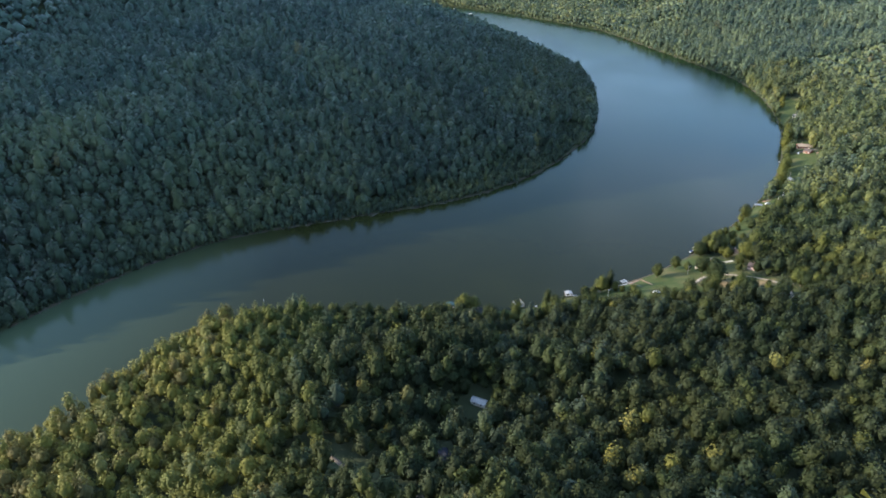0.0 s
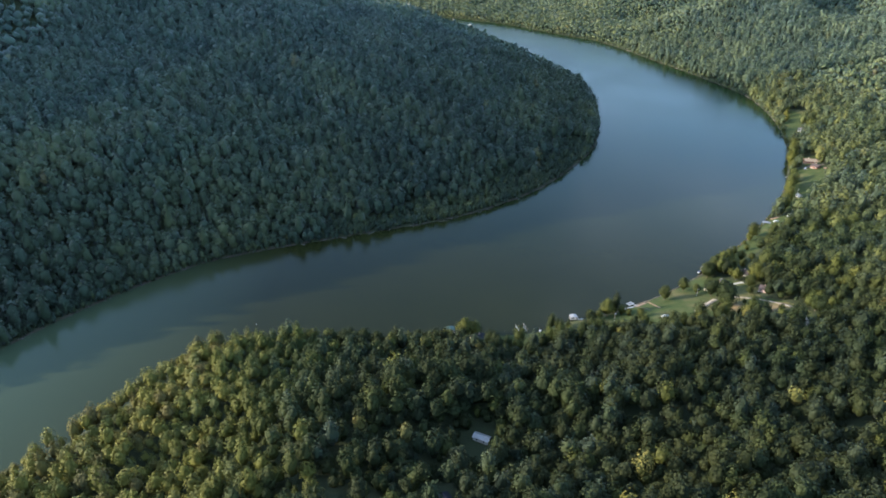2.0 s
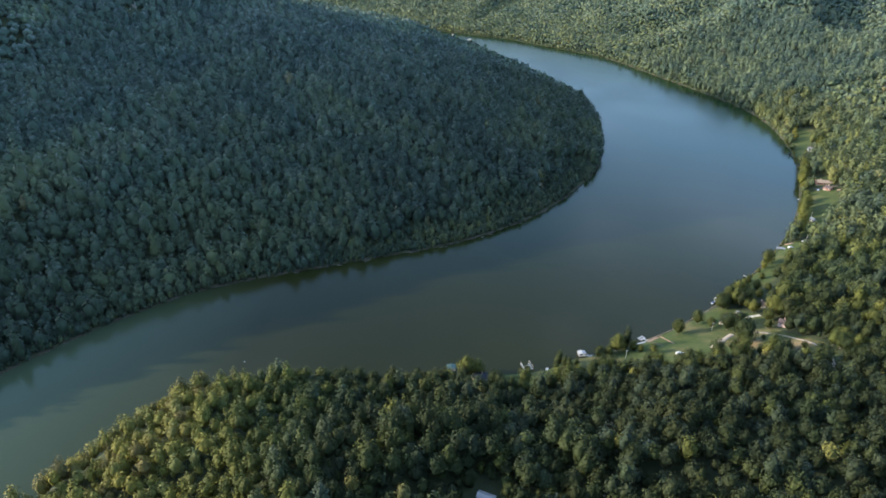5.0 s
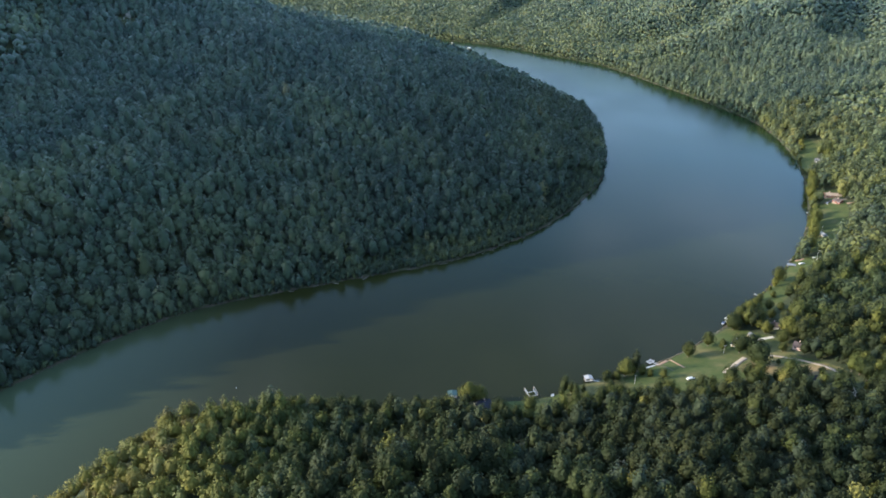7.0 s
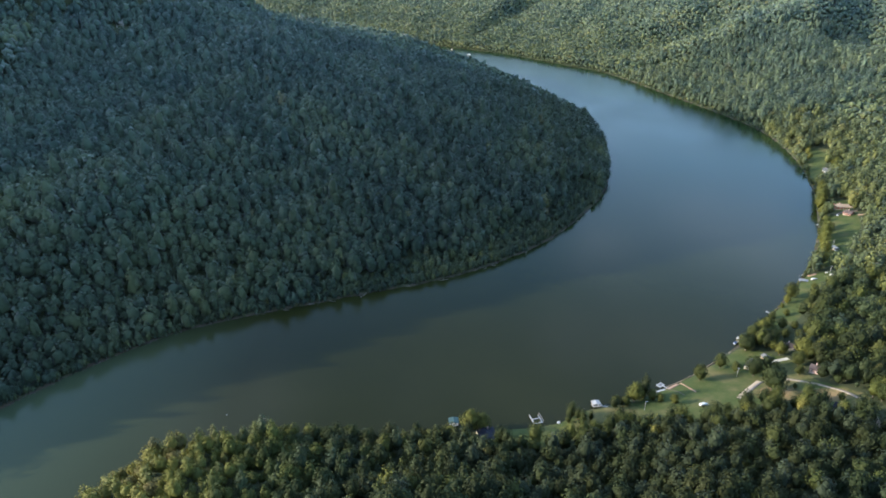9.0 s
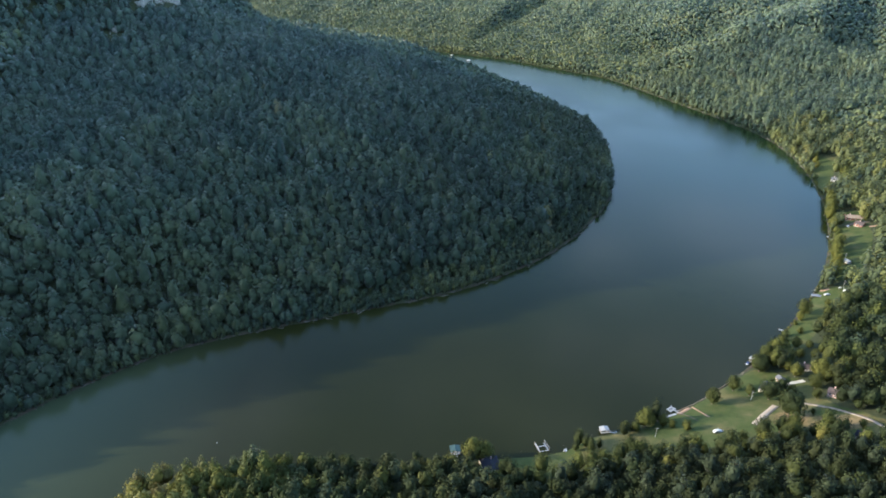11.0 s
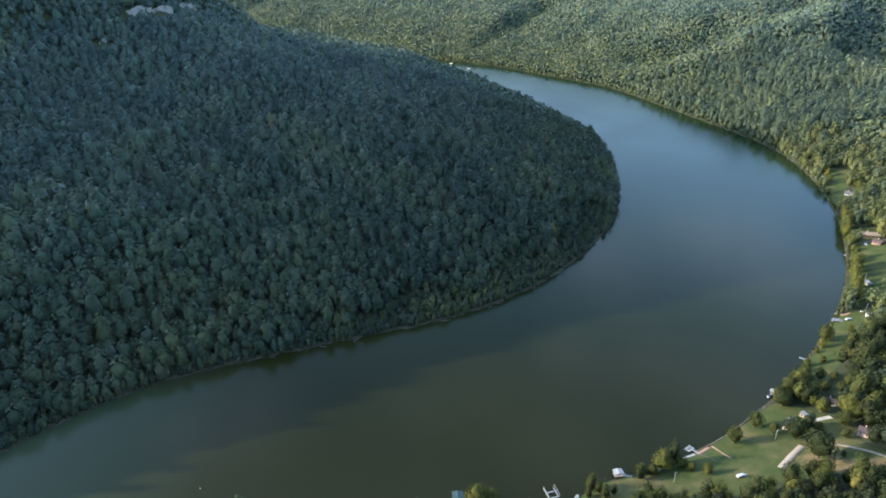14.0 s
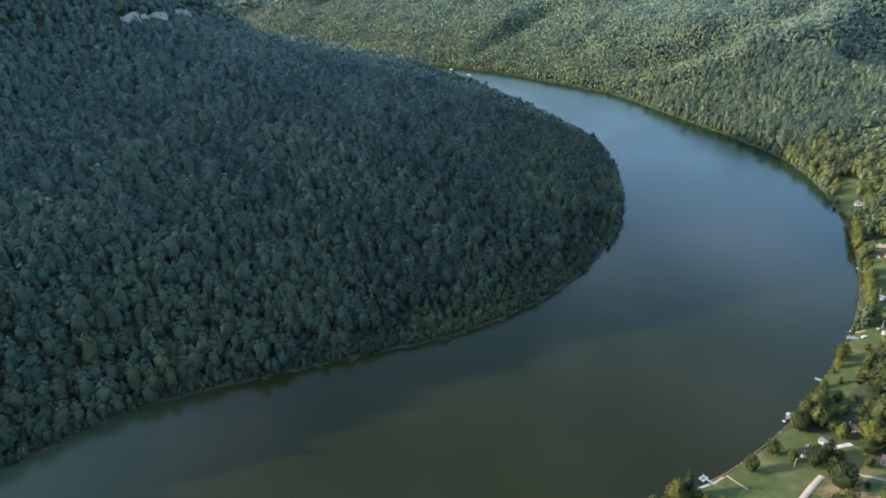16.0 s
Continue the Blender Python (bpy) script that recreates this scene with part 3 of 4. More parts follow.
def stand(name, label, places, widths, templates, tints, haze, rng, slims):
    """Many trees of one wood in one mesh: crowns set at places (x, y, z of the crown's foot)."""
    kinds = rng.randint(0, len(templates), len(places))
    all_verts, all_tris, all_tint, all_haze, all_lean, start = [], [], [], [], [], 0
    for k, (verts, tris, lean) in enumerate(templates):
        chosen = np.where(kinds == k)[0]
        if not len(chosen):
            continue
        turn = rng.uniform(0, 2 * math.pi, len(chosen))
        c, s, w = np.cos(turn), np.sin(turn), widths[chosen]
        v = np.empty((len(chosen), len(verts), 3), np.float32)
        v[:, :, 0] = (verts[None, :, 0] * c[:, None] - verts[None, :, 1] * s[:, None]) * w[:, None] + places[chosen, 0, None]
        v[:, :, 1] = (verts[None, :, 0] * s[:, None] + verts[None, :, 1] * c[:, None]) * w[:, None] + places[chosen, 1, None]
        tall = w * slims[chosen]
        v[:, :, 2] = verts[None, :, 2] * tall[:, None] + places[chosen, 2, None]
        all_verts.append(v.reshape(-1, 3))
        n = np.empty_like(v)
        n[:, :, 0] = lean[None, :, 0] * c[:, None] - lean[None, :, 1] * s[:, None]
        n[:, :, 1] = lean[None, :, 0] * s[:, None] + lean[None, :, 1] * c[:, None]
        n[:, :, 2] = lean[None, :, 2]
        all_lean.append(n.reshape(-1, 3))
        all_tris.append((tris[None] + (np.arange(len(chosen)) * len(verts))[:, None, None] + start).reshape(-1, 3))
        all_tint.append(np.repeat(tints[chosen], len(verts)))
        all_haze.append(np.repeat(haze[chosen], len(verts)))
        start += len(chosen) * len(verts)
    wood = new(name, raw_mesh(name, np.vstack(all_verts), np.vstack(all_tris), [("tint", np.concatenate(all_tint)), ("haze", np.concatenate(all_haze))], smooth=True, normals=np.vstack(all_lean)))
    wood.data.materials.append(LEAVES)
    return tagged(wood, label, "forest", kind="stuff")


def scattered(rng, x0, x1, y0, y1, gap):
    """Loose points about one to a square of that gap."""
    xs, ys = np.meshgrid(np.arange(x0, x1, gap), np.arange(y0, y1, gap * 0.87))
    xs = xs + (np.arange(xs.shape[0]) % 2)[:, None] * gap / 2
    return (xs + rng.uniform(-0.42, 0.42, xs.shape) * gap).ravel(), (ys + rng.uniform(-0.42, 0.42, ys.shape) * gap).ravel()


def wooded(x, y, margin=2.0):
    """Whether a tree may stand there."""
    free = (np.minimum(line_distance(x, y, OUTER), line_distance(x, y, INNER)) > margin) & ~inside(x, y, RIVER) & (lawn_cover(x, y) < 0.4)
    for fx, fy, r in KEEP_FREE:
        free &= (x - fx) ** 2 + (y - fy) ** 2 > r * r
    return free


def grow(name, label, area, gap, mean_width, templates, seed, keep=None, tint=(0.4, 0.2), trunk=0.45, edge=0.12, haze=(0.0, 0.0), shift=None, margin=2.0, taller=None, uneven=1.0, russet=0.006, mixed=0.10):
    rng = np.random.RandomState(seed)
    x, y = scattered(rng, *area, gap)
    ok = wooded(x, y, margin) & (True if keep is None else keep(x, y))
    x, y = x[ok], y[ok]
    widths = mean_width * np.exp(np.clip(rng.normal(0, 0.23 * uneven, len(x)), -0.5, 0.38))
    slims = np.clip(1.05 + uneven * rng.uniform(-0.2, 0.2, len(x)), 0.82, 1.28)
    if taller is not None:
        widths *= taller(x, y)
    z = height(x, y)
    shore = np.minimum(line_distance(x, y, OUTER), line_distance(x, y, INNER))
    low = np.clip(shore / 14, edge, 1)
    foot = z + trunk * widths * low * (0.8 + uneven * rng.uniform(-0.3, 0.3, len(x))) - 0.3
    tints = np.clip(rng.normal(tint[0], tint[1], len(x)) + rolling(x * 3, y * 3) * 0.06, 0, 1)
    turned = rng.uniform(0, 1, len(x)) < russet
    tints = np.where(turned, rng.uniform(0.93, 1.0, len(x)), tints)
    # paler and bluer with height: aerial haze put into the leaf colour
    kind = np.clip(haze[0] + (haze[1] - haze[0]) * np.clip((z - 10) / 150, 0, 1) + rng.normal(0, mixed, len(x)), 0, 1)
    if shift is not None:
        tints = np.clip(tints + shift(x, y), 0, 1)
    return stand(name, label, np.stack([x, y, foot], 1), widths * (0.75 + 0.25 * low), templates, tints, kind, rng, slims)


shape_rng = np.random.RandomState(5)
NEAR_CROWNS = [crown_template(shape_rng, 5, 7, 146, 0.069, s, r, 0.76, n, 0.14, 0.7) for s, r, n in ((0.80, 0.18, 24), (0.92, 0.22, 20), (1.08, 0.2, 26), (0.84, 0.24, 20), (1.22, 0.2, 22), (0.96, 0.17, 28), (1.14, 0.22, 22), (0.88, 0.19, 26))]
MID_CROWNS = [crown_template(shape_rng, 4, 6, 56, 0.11, s, 0.22, 0.72) for s in (0.95, 1.1, 1.3, 1.05, 1.2)]
HILL_CROWNS = [crown_template(shape_rng, 4, 6, 40, 0.107, s, 0.20, 0.84, 14, 0.28, 0.92) for s in (0.72, 0.9, 1.05, 0.8, 0.96, 1.25)]
FAR_CROWNS = [crown_template(shape_rng, 3, 5, 5, 0.25, s, 0.2, even=0.65) for s in (0.62, 0.72, 0.85, 0.7)]


def on_inner(x, y):
    return inside(x, y, PENINSULA)


def sapling_flat(x, y):
    """Young growth on the low ground inside the bend."""
    return (line_distance(x, y, INNER) + 10 * rolling(x * 4, y * 4) < 40 - 0.1 * np.abs(x - 60)) & (x > -120) & (x < 200) & (y < 900)


def in_view(x, y):
    """The part of the outer land inside the camera's view, as a wedge in plan."""
    return ~on_inner(x, y) & (x < 0.66 * y + 130) & (x > -0.36 * y - 150)


def wood_edge(x, y):
    """The fringe of the near woods along the lots."""
    fringe = np.full(x.shape, 1e9)
    for lawn in LAWNS[:2]:
        fringe = np.minimum(fringe, line_distance(x, y, lawn + lawn[:1]))
    return (fringe < 13) & (y < 445) & (x > 20)


def glade(x, y):
    """Open ground among the near trees, in patches."""
    near = 0.92 * np.exp(-((x + 40) / 60) ** 2 - ((y - 240) / 42) ** 2) + 0.7 * np.exp(-((x - 18) / 17) ** 2 - ((y - 282) / 24) ** 2)
    return near + 0.32 * np.sin(x * 0.31 + 1.7 * np.sin(y * 0.11)) * np.cos(y * 0.27) > 0.88


def near_reach(x, y):
    """The nearer part of the far hills, with a ragged edge."""
    return (x > 380) & (x < 900) & (y + 40 * rolling(x * 3, y * 3) < 1600)


def outer(x, y):
    return ~on_inner(x, y)


NEAR_SAYS = "dense green and golden deciduous trees on the near slope"
BANK_SAYS = "sunlit green deciduous trees along the outer river bank"
HILL_SAYS = "shaded dark green deciduous forest on a steep hillside"
FAR_SAYS = "sunlit green deciduous forest covering the far hills"
# shift puts the sunlit left and cloud-shaded middle into the leaf tint
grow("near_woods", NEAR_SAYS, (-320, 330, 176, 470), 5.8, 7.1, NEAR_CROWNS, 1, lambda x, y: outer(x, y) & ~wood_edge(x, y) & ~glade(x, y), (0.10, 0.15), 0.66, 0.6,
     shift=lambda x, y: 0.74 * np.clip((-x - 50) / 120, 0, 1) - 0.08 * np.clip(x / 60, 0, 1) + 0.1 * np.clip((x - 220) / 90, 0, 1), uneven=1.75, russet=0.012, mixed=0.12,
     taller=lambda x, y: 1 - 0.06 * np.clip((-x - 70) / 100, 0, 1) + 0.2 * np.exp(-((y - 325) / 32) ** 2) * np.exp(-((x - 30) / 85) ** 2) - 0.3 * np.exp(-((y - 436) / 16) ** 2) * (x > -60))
# from here the painted haze and paler tints grow towards the far slopes
grow("right_bank_woods", BANK_SAYS, (330, 640, 620, 1200), 8.4, 10.2, MID_CROWNS, 2, in_view, (0.46, 0.16), haze=(0.3, 0.8), margin=0.8)
grow("right_bank_woods", BANK_SAYS, (330, 470, 330, 620), 7.8, 9.4, NEAR_CROWNS, 22, in_view, (0.31, 0.17), haze=(0.1, 0.4))
grow("right_bank_woods", BANK_SAYS, (200, 330, 470, 620), 7.8, 9.2, NEAR_CROWNS, 12, outer, (0.19, 0.22), haze=(0.0, 0.3))
# the round patch in shift paints sunlit treetops on as a paler tint
grow("hillside_woods", HILL_SAYS, (-520, 280, 380, 1250), 7.4, 11.8, HILL_CROWNS, 3, lambda x, y: on_inner(x, y) & ~sapling_flat(x, y), (0.19, 0.06), 0.2, haze=(0.4, 1.0), margin=2.5, mixed=0.07, uneven=1.0, russet=0.003,
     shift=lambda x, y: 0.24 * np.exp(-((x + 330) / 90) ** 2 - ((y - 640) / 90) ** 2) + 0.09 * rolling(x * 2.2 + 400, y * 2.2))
grow("sapling_woods", "pale green saplings on the low inner bank", (-130, 270, 580, 960), 4.4, 5.2, MID_CROWNS, 13, lambda x, y: on_inner(x, y) & sapling_flat(x, y), (0.26, 0.13), haze=(0.35, 0.45), margin=3.0)
grow("hillside_woods", HILL_SAYS, (-640, 280, 1250, 1950), 8.8, 12.0, FAR_CROWNS, 4, on_inner, (0.40, 0.12), haze=(0.8, 1.0), uneven=0.6)
grow("hillside_woods", HILL_SAYS, (-700, -520, 950, 1250), 8.4, 11.4, HILL_CROWNS, 15, on_inner, (0.40, 0.12), 0.2, haze=(0.8, 1.0), uneven=0.9)
grow("hillside_woods", HILL_SAYS, (-1100, -520, 150, 1250), 13, 15.5, FAR_CROWNS, 5, lambda x, y: on_inner(x, y) & ((x < -700) | (y < 950)), (0.27, 0.10), haze=(0.8, 1.0), uneven=0.6)
grow("valley_woods", FAR_SAYS, (640, 1000, 600, 1200), 7.6, 9.0, FAR_CROWNS, 6, in_view, (0.56, 0.16), haze=(0.4, 0.85))
grow("valley_woods", FAR_SAYS, (380, 900, 1200, 1700), 9.0, 11.4, MID_CROWNS, 18, lambda x, y: in_view(x, y) & near_reach(x, y), (0.42, 0.12), haze=(0.6, 0.95), uneven=0.7, margin=0.8)
grow("valley_woods", FAR_SAYS, (-1050, 1600, 1200, 2850), 8.4, 11.4, FAR_CROWNS, 7, lambda x, y: in_view(x, y) & ~near_reach(x, y) & (y < 2920 - 0.62 * np.maximum(x + 150, 0)), (0.53, 0.13), haze=(0.45, 1.0), uneven=0.35, margin=0.8)
grow("valley_woods", FAR_SAYS, (330, 2000, -200, 2800), 32, 31, FAR_CROWNS, 8, lambda x, y: outer(x, y) & ~in_view(x, y), (0.46, 0.2), haze=(0.6, 1.0))
grow("valley_woods", FAR_SAYS, (-1500, -100, 2850, 3200), 14, 19, FAR_CROWNS, 16, in_view, (0.46, 0.13), haze=(0.8, 1.0), uneven=0.35)
grow("shore_brush", "dark green brush hanging over the inner bank", (-420, 290, 280, 1300), 3.6, 5.4, MID_CROWNS, 27, lambda x, y: on_inner(x, y) & (line_distance(x, y, INNER) + 3.2 * rolling(x * 14, y * 14) > 2.2 * np.clip((x + 40) / 90, -2, 1)) & (line_distance(x, y, INNER) < 10), (0.22, 0.12), 0.1, 0.3, haze=(0.35, 0.45), margin=0.6)
grow("shore_brush", "ragged green brush along the lots' shore", (230, 540, 540, 1010), 2.7, 2.9, FAR_CROWNS, 28, lambda x, y: outer(x, y) & (line_distance(x, y, OUTER) < 4) & (rolling(x * 11, y * 11) > -0.2), (0.40, 0.15), 0.1, 0.4, margin=0.1)
grow("shore_brush", "green brush along the far outer bank", (-300, 640, 1000, 2300), 4.6, 5.6, FAR_CROWNS, 17, lambda x, y: outer(x, y) & (line_distance(x, y, OUTER) < 9), (0.45, 0.15), 0.1, haze=(0.4, 0.6), margin=0.3)
grow("near_woods", NEAR_SAYS, (-150, 150, -40, 176), 7.6, 9.2, MID_CROWNS, 19, outer, (0.22, 0.15), mixed=0.12)
grow("valley_woods", FAR_SAYS, (-700, 330, -300, 176), 17, 18, FAR_CROWNS, 9, lambda x, y: outer(x, y) & ((np.abs(x) > 150) | (y < -40)), (0.4, 0.2))

# ---------------------------------------------------------------- tracks
BARE_SOIL = plain("orange_bare_soil", (0.30, 0.19, 0.115), 0.95, 0, 1.2, 0.3, 0.03)
strip("driveway", *TRACKS["driveway"], CONCRETE, "pale concrete driveway sloping across the mown lawn", "driveway", 0.16)
strip("road", *TRACKS["road"], GRAVEL, "pale tan gravel lane leading into the trees", "road", 0.16)
strip("track", *TRACKS["track"], DIRT, "brown dirt track through the near woods", "track", 0.16)
strip("path", [(175, 487), (177, 479), (180, 470)], 1.3, BARE_SOIL, "narrow orange earth path down to the water", "path", 0.14)
strip("path", [(163, 480), (168, 474), (171, 467)], 0.6, DIRT, "thin worn footpath across the grass", "path", 0.14)
strip("yard", [(163, 479), (168, 482.5), (173, 486)], 3.2, BARE_SOIL, "orange bare soil above the shore wall", "yard", 0.13)
strip("path", [(228.2, 475), (217.2, 466), (204.2, 454)], 0.35, DIRT, "dark worn wheel line along the driveway", "path", 0.2)
strip("yard", [(246, 502), (253, 503.2), (261, 504)], 3.6, WHITE_CONCRETE, "bleached concrete parking strip behind the lawn trees", "driveway", 0.16)
strip("patio", [(518, 899), (512, 905), (514, 918), (523, 938)], 3.0, GRAVEL, "tan curved drive beside a riverside house", "yard", 0.16)
strip("yard", [(458, 796), (470, 800), (484, 796)], 4.0, DIRT, "brown bare yard before a long house", "yard", 0.16)
strip("yard", [(476, 783), (482, 780), (490, 782)], 4.0, BARE_SOIL, "orange bare soil beside a red-brown house", "yard", 0.16)
strip("yard", [(354, 653.5), (358, 652), (362, 654)], 3.4, BARE_SOIL, "orange bare soil on the river bank", "yard", 0.16)

# ---------------------------------------------------------------- houses
house(268.5, 479, 50, 7, 10, SIDING_PINK, SHINGLE_BROWN, "pinkish brick cottage with a brown shingle roof beside the lane", porch=1.8)
house(232.5, 502.5, -38, 3.0, 6.0, SIDING_WHITE, SHINGLE_GREY, "narrow white cabin with a grey shingle roof under trees", 2.4, 0.9, False)
house(229, 498, -38, 4.6, 6.5, SIDING_CREAM, SHINGLE_DARK, "low cottage with a dark slate roof among lawn trees", 2.4, 1.5, False)
house(246.5, 508.5, 20, 4.5, 5, TIMBER, SHINGLE_GREY, "small timber shed with a grey roof behind trees", 2.2, 0.9, False)
house(270, 519, 70, 6, 9, SIDING_CREAM, SHINGLE_BROWN, "cream cottage with a brown roof half hidden by trees")
house(27, 428, 15, 9, 13, SIDING_CREAM, SHINGLE_DARK, "cottage with a dark slate roof near the shore", porch=2.5)
house(254, 427, 40, 6, 8, SIDING_CREAM, SHINGLE_DARK, "cottage with a dark roof at the edge of the woods")
house(22.7, 299.5, 65, 4.4, 9, SIDING_CREAM, WHITE_METAL, "lone woodland cabin with a pale metal roof", 2.6, 1.1, False)
house(529, 946, 60, 7, 10, SIDING_WHITE, SHINGLE_GREY, "riverside house with a grey roof and bare yard", porch=3.0)
house(476, 813, 80, 8, 18, SIDING_RED, TAN_SHINGLE, "long red-brown riverside house with a tan shingle roof", rise=2.2)
house(470, 790, 25, 7, 9, SIDING_RED, SHINGLE_BROWN, "small red-brown house with a brown roof beside bare soil", rise=2.0)
house(407.5, 703, 10, 4, 6, SIDING_WHITE, WHITE_METAL, "small white shed on a riverside lawn", 2.3, 1.2, False)
house(2, 242, 30, 6, 8, SIDING_CREAM, SHINGLE_DARK, "shaded cabin with a dark roof in a woodland clearing", 2.4, 1.5, False)


def car(x, y, turn, paint, label):
    c = thing("car", x, y, float(height(x, y)), turn, label, "car")
    body = prism(bmesh.new(), [(-2.2, 0.35), (2.2, 0.35), (2.25, 0.75), (1.2, 0.98), (-2.15, 1.0), (-2.25, 0.6)], -0.88, 0.88)
    part("body", body, paint, c)
    cabin = part("cabin", prism(bmesh.new(), [(-2.0, 0.98), (1.1, 0.96), (0.45, 1.5), (-1.7, 1.52)], -0.78, 0.78), GLASS, c, "dark glazed cabin")
    part("roof_panel", boxes((-0.62, 0, 1.5, 2.0, 1.4, 0.06), bevel=0.02), paint, cabin)
    for wx in (-1.35, 1.4):
        for wy in (-0.85, 0.85):
            wheel = part("wheel", tubes(((wx, wy - 0.1, 0.33), (wx, wy + 0.1, 0.33), 0.33, 0.33, 12)), RUBBER, c)
            part("rim", tubes(((wx, wy - 0.12, 0.33), (wx, wy + 0.12, 0.33), 0.19, 0.19, 8)), STEEL, wheel)
    return c


car(7, 238, 20, PAINT_WHITE, "white car parked in a shaded woodland clearing")
car(460, 794, 70, PAINT_WHITE, "white car parked beside a riverside house")
car(521, 936, 40, PAINT_SILVER, "silver car parked on a bare riverside yard")


def boat(x, y, z, turn, label, length=5.5, cover=None):
    """A small motor boat: hull, deck, windscreen, motor, and a cover where it has one."""
    b = thing("boat", x, y, z, turn, label, "boat")
    bm = bmesh.new()
    rows = []
    for k in range(7):
        f = k / 6
        w = 0.95 * (1 - max(0, f - 0.45) ** 2 * 3.1) if f < 1 else 0.02
        rows.append([bm.verts.new((-length / 2 + f * length, s * w * m, h + 0.12 * f)) for s, m, h in ((-1, 1, 0.75), (-1, 0.8, 0.2), (0, 0, -0.1 + 0.2 * f * f), (1, 0.8, 0.2), (1, 1, 0.75))])
    for a, c in zip(rows[:-1], rows[1:]):
        for n in range(4):
            bm.faces.new((a[n], a[n + 1], c[n + 1], c[n]))
        bm.faces.new((a[4], a[0], c[0], c[4]))
    bm.faces.new(rows[0])
    bmesh.ops.recalc_face_normals(bm, faces=bm.faces)
    part("hull", bm, HULL, b)
    if cover:
        part("cover", prism(bmesh.new(), [(-length * 0.46, 0.76), (length * 0.3, 0.82), (length * 0.1, 1.5), (-length * 0.35, 1.45)], -0.9, 0.9), cover, b, "stretched cover")
    else:
        part("cockpit", boxes((-length * 0.12, 0, 0.73, length * 0.45, 1.2, 0.06)), NAVY, b)
        part("windscreen", boxes((length * 0.12, 0, 0.8, 0.06, 1.3, 0.42), bevel=0.02), GLASS, b)
        part("outboard_motor", boxes((-length / 2 - 0.2, 0, 0.2, 0.4, 0.35, 0.95), bevel=0.06), RUBBER, b)
    return b


boat(177, 450, float(height(177, 450)) + 0.75, 15, "white boat under a pale cover stored on the grass", 6.4, CANVAS)
trailer = thing("boat_trailer", 177, 450, float(height(177, 450)), 15, "low steel trailer under a covered boat", "trailer")
part("frame", boxes((0, 0, 0.45, 6.0, 1.2, 0.14), (3.6, 0, 0.45, 1.6, 0.14, 0.12)), STEEL, trailer)
for wy in (-0.85, 0.85):
    part("wheel", tubes(((-0.8, wy - 0.1, 0.32), (-0.8, wy + 0.1, 0.32), 0.32, 0.32, 12)), RUBBER, trailer)
boat(6.2, 443.0, 0.05, 95, "white boat moored beside a teal-roofed dock")
boat(238.2, 540.3, 0.05, 35, "small boat with a navy cover moored by a roofed dock", 4.4, NAVY)
boat(354, 641, float(height(354, 641)) + 0.1, 10, "white boat pulled up on the grass", 6.5, CANVAS)
boat(78, 444.5, max(0.05, float(height(78, 444.5))) + 0.05, 60, "small white boat drawn up on the shore", 2.8)
boat(72, 1908, 0.05, 160, "white covered motor boat on the far reach of the river", 6, CANVAS).scale = (1.7, 1.7, 2.0)
boat(28, 1991, 0.05, 150, "white covered motor boat far up the river", 6, CANVAS).scale = (1.5, 1.5, 1.8)


# ---------------------------------------------------------------- docks
def plank_deck(name, parent, x, y, w, d, z=0.45, turn=0.0, mat=PLANK):
    """A deck of separate boards over bearers."""
    deck = part(name, boxes((x, y, z - 0.2, w * 0.96, 0.14, 0.16, turn), (x, y, z - 0.24, 0.14, d * 0.96, 0.16, turn)), TIMBER, parent)
    n = max(4, int(max(w, d) / 0.55))
    board = boxes((0, 0, 0, (w / n if w > d else w) * 0.93, (d if w > d else d / n) * 0.93 if w <= d else d, 0.05))
    me = bpy.data.meshes.new("plank")
    board.to_mesh(me)
    board.free()
    me.materials.append(mat)
    m = Matrix.Translation((x, y, z - 0.04)) @ Matrix.Rotation(radians(turn), 4, "Z")
    for k in range(n):
        off = -0.5 + (k + 0.5) / n
        ob = new("plank", me)
        ob.parent = deck
        ob.matrix_basis = m @ Matrix.Translation((off * w, 0, 0) if w > d else (0, off * d, 0))
    return deck


def posts(parent, places, low, high, r=0.11):
    for px, py in places:
        part("post", tubes(((px, py, low), (px, py, high), r, r, 8)), TIMBER, parent)


def roofed_dock(x, y, turn, w, d, roof_mat, label, gang):
    k = thing("boat_dock", x, y, 0.0, turn, label, "dock", "docks along the river bank")
    plank_deck("deck", k, -w / 2 + 0.7, 0, 1.3, d)
    plank_deck("deck", k, w / 2 - 0.7, 0, 1.3, d)
    plank_deck("deck", k, 0, -d / 2 + 0.6, w - 2.7, 1.2)
    for s in (-1, 1):
        part("float", boxes((s * (w / 2 - 0.7), 0, -0.3, 1.1, d * 0.95, 0.5), bevel=0.05), FLOAT, k)
    posts(k, [(sx * (w / 2 - 0.2), sy * (d / 2 - 0.3)) for sx in (-1, 1) for sy in (-1, 0, 1)], -1.2, 2.7)
    roof_panels(k, w - 0.3, d, 2.7, 0.5, roof_mat, over=0.4)
    gx_, gy_, turned, length = gang
    g = plank_deck("gangway", k, gx_, gy_, 1.1, length, 0.6, turned)
    for s in (-1, 1):
        part("rail", tubes(((s * 0.5, -length / 2, 1.5), (s * 0.5, length / 2, 1.5), 0.04, 0.04, 6)), STEEL, g).matrix_basis = pose(gx_, gy_, 0, 0, 0, turned)
    return k


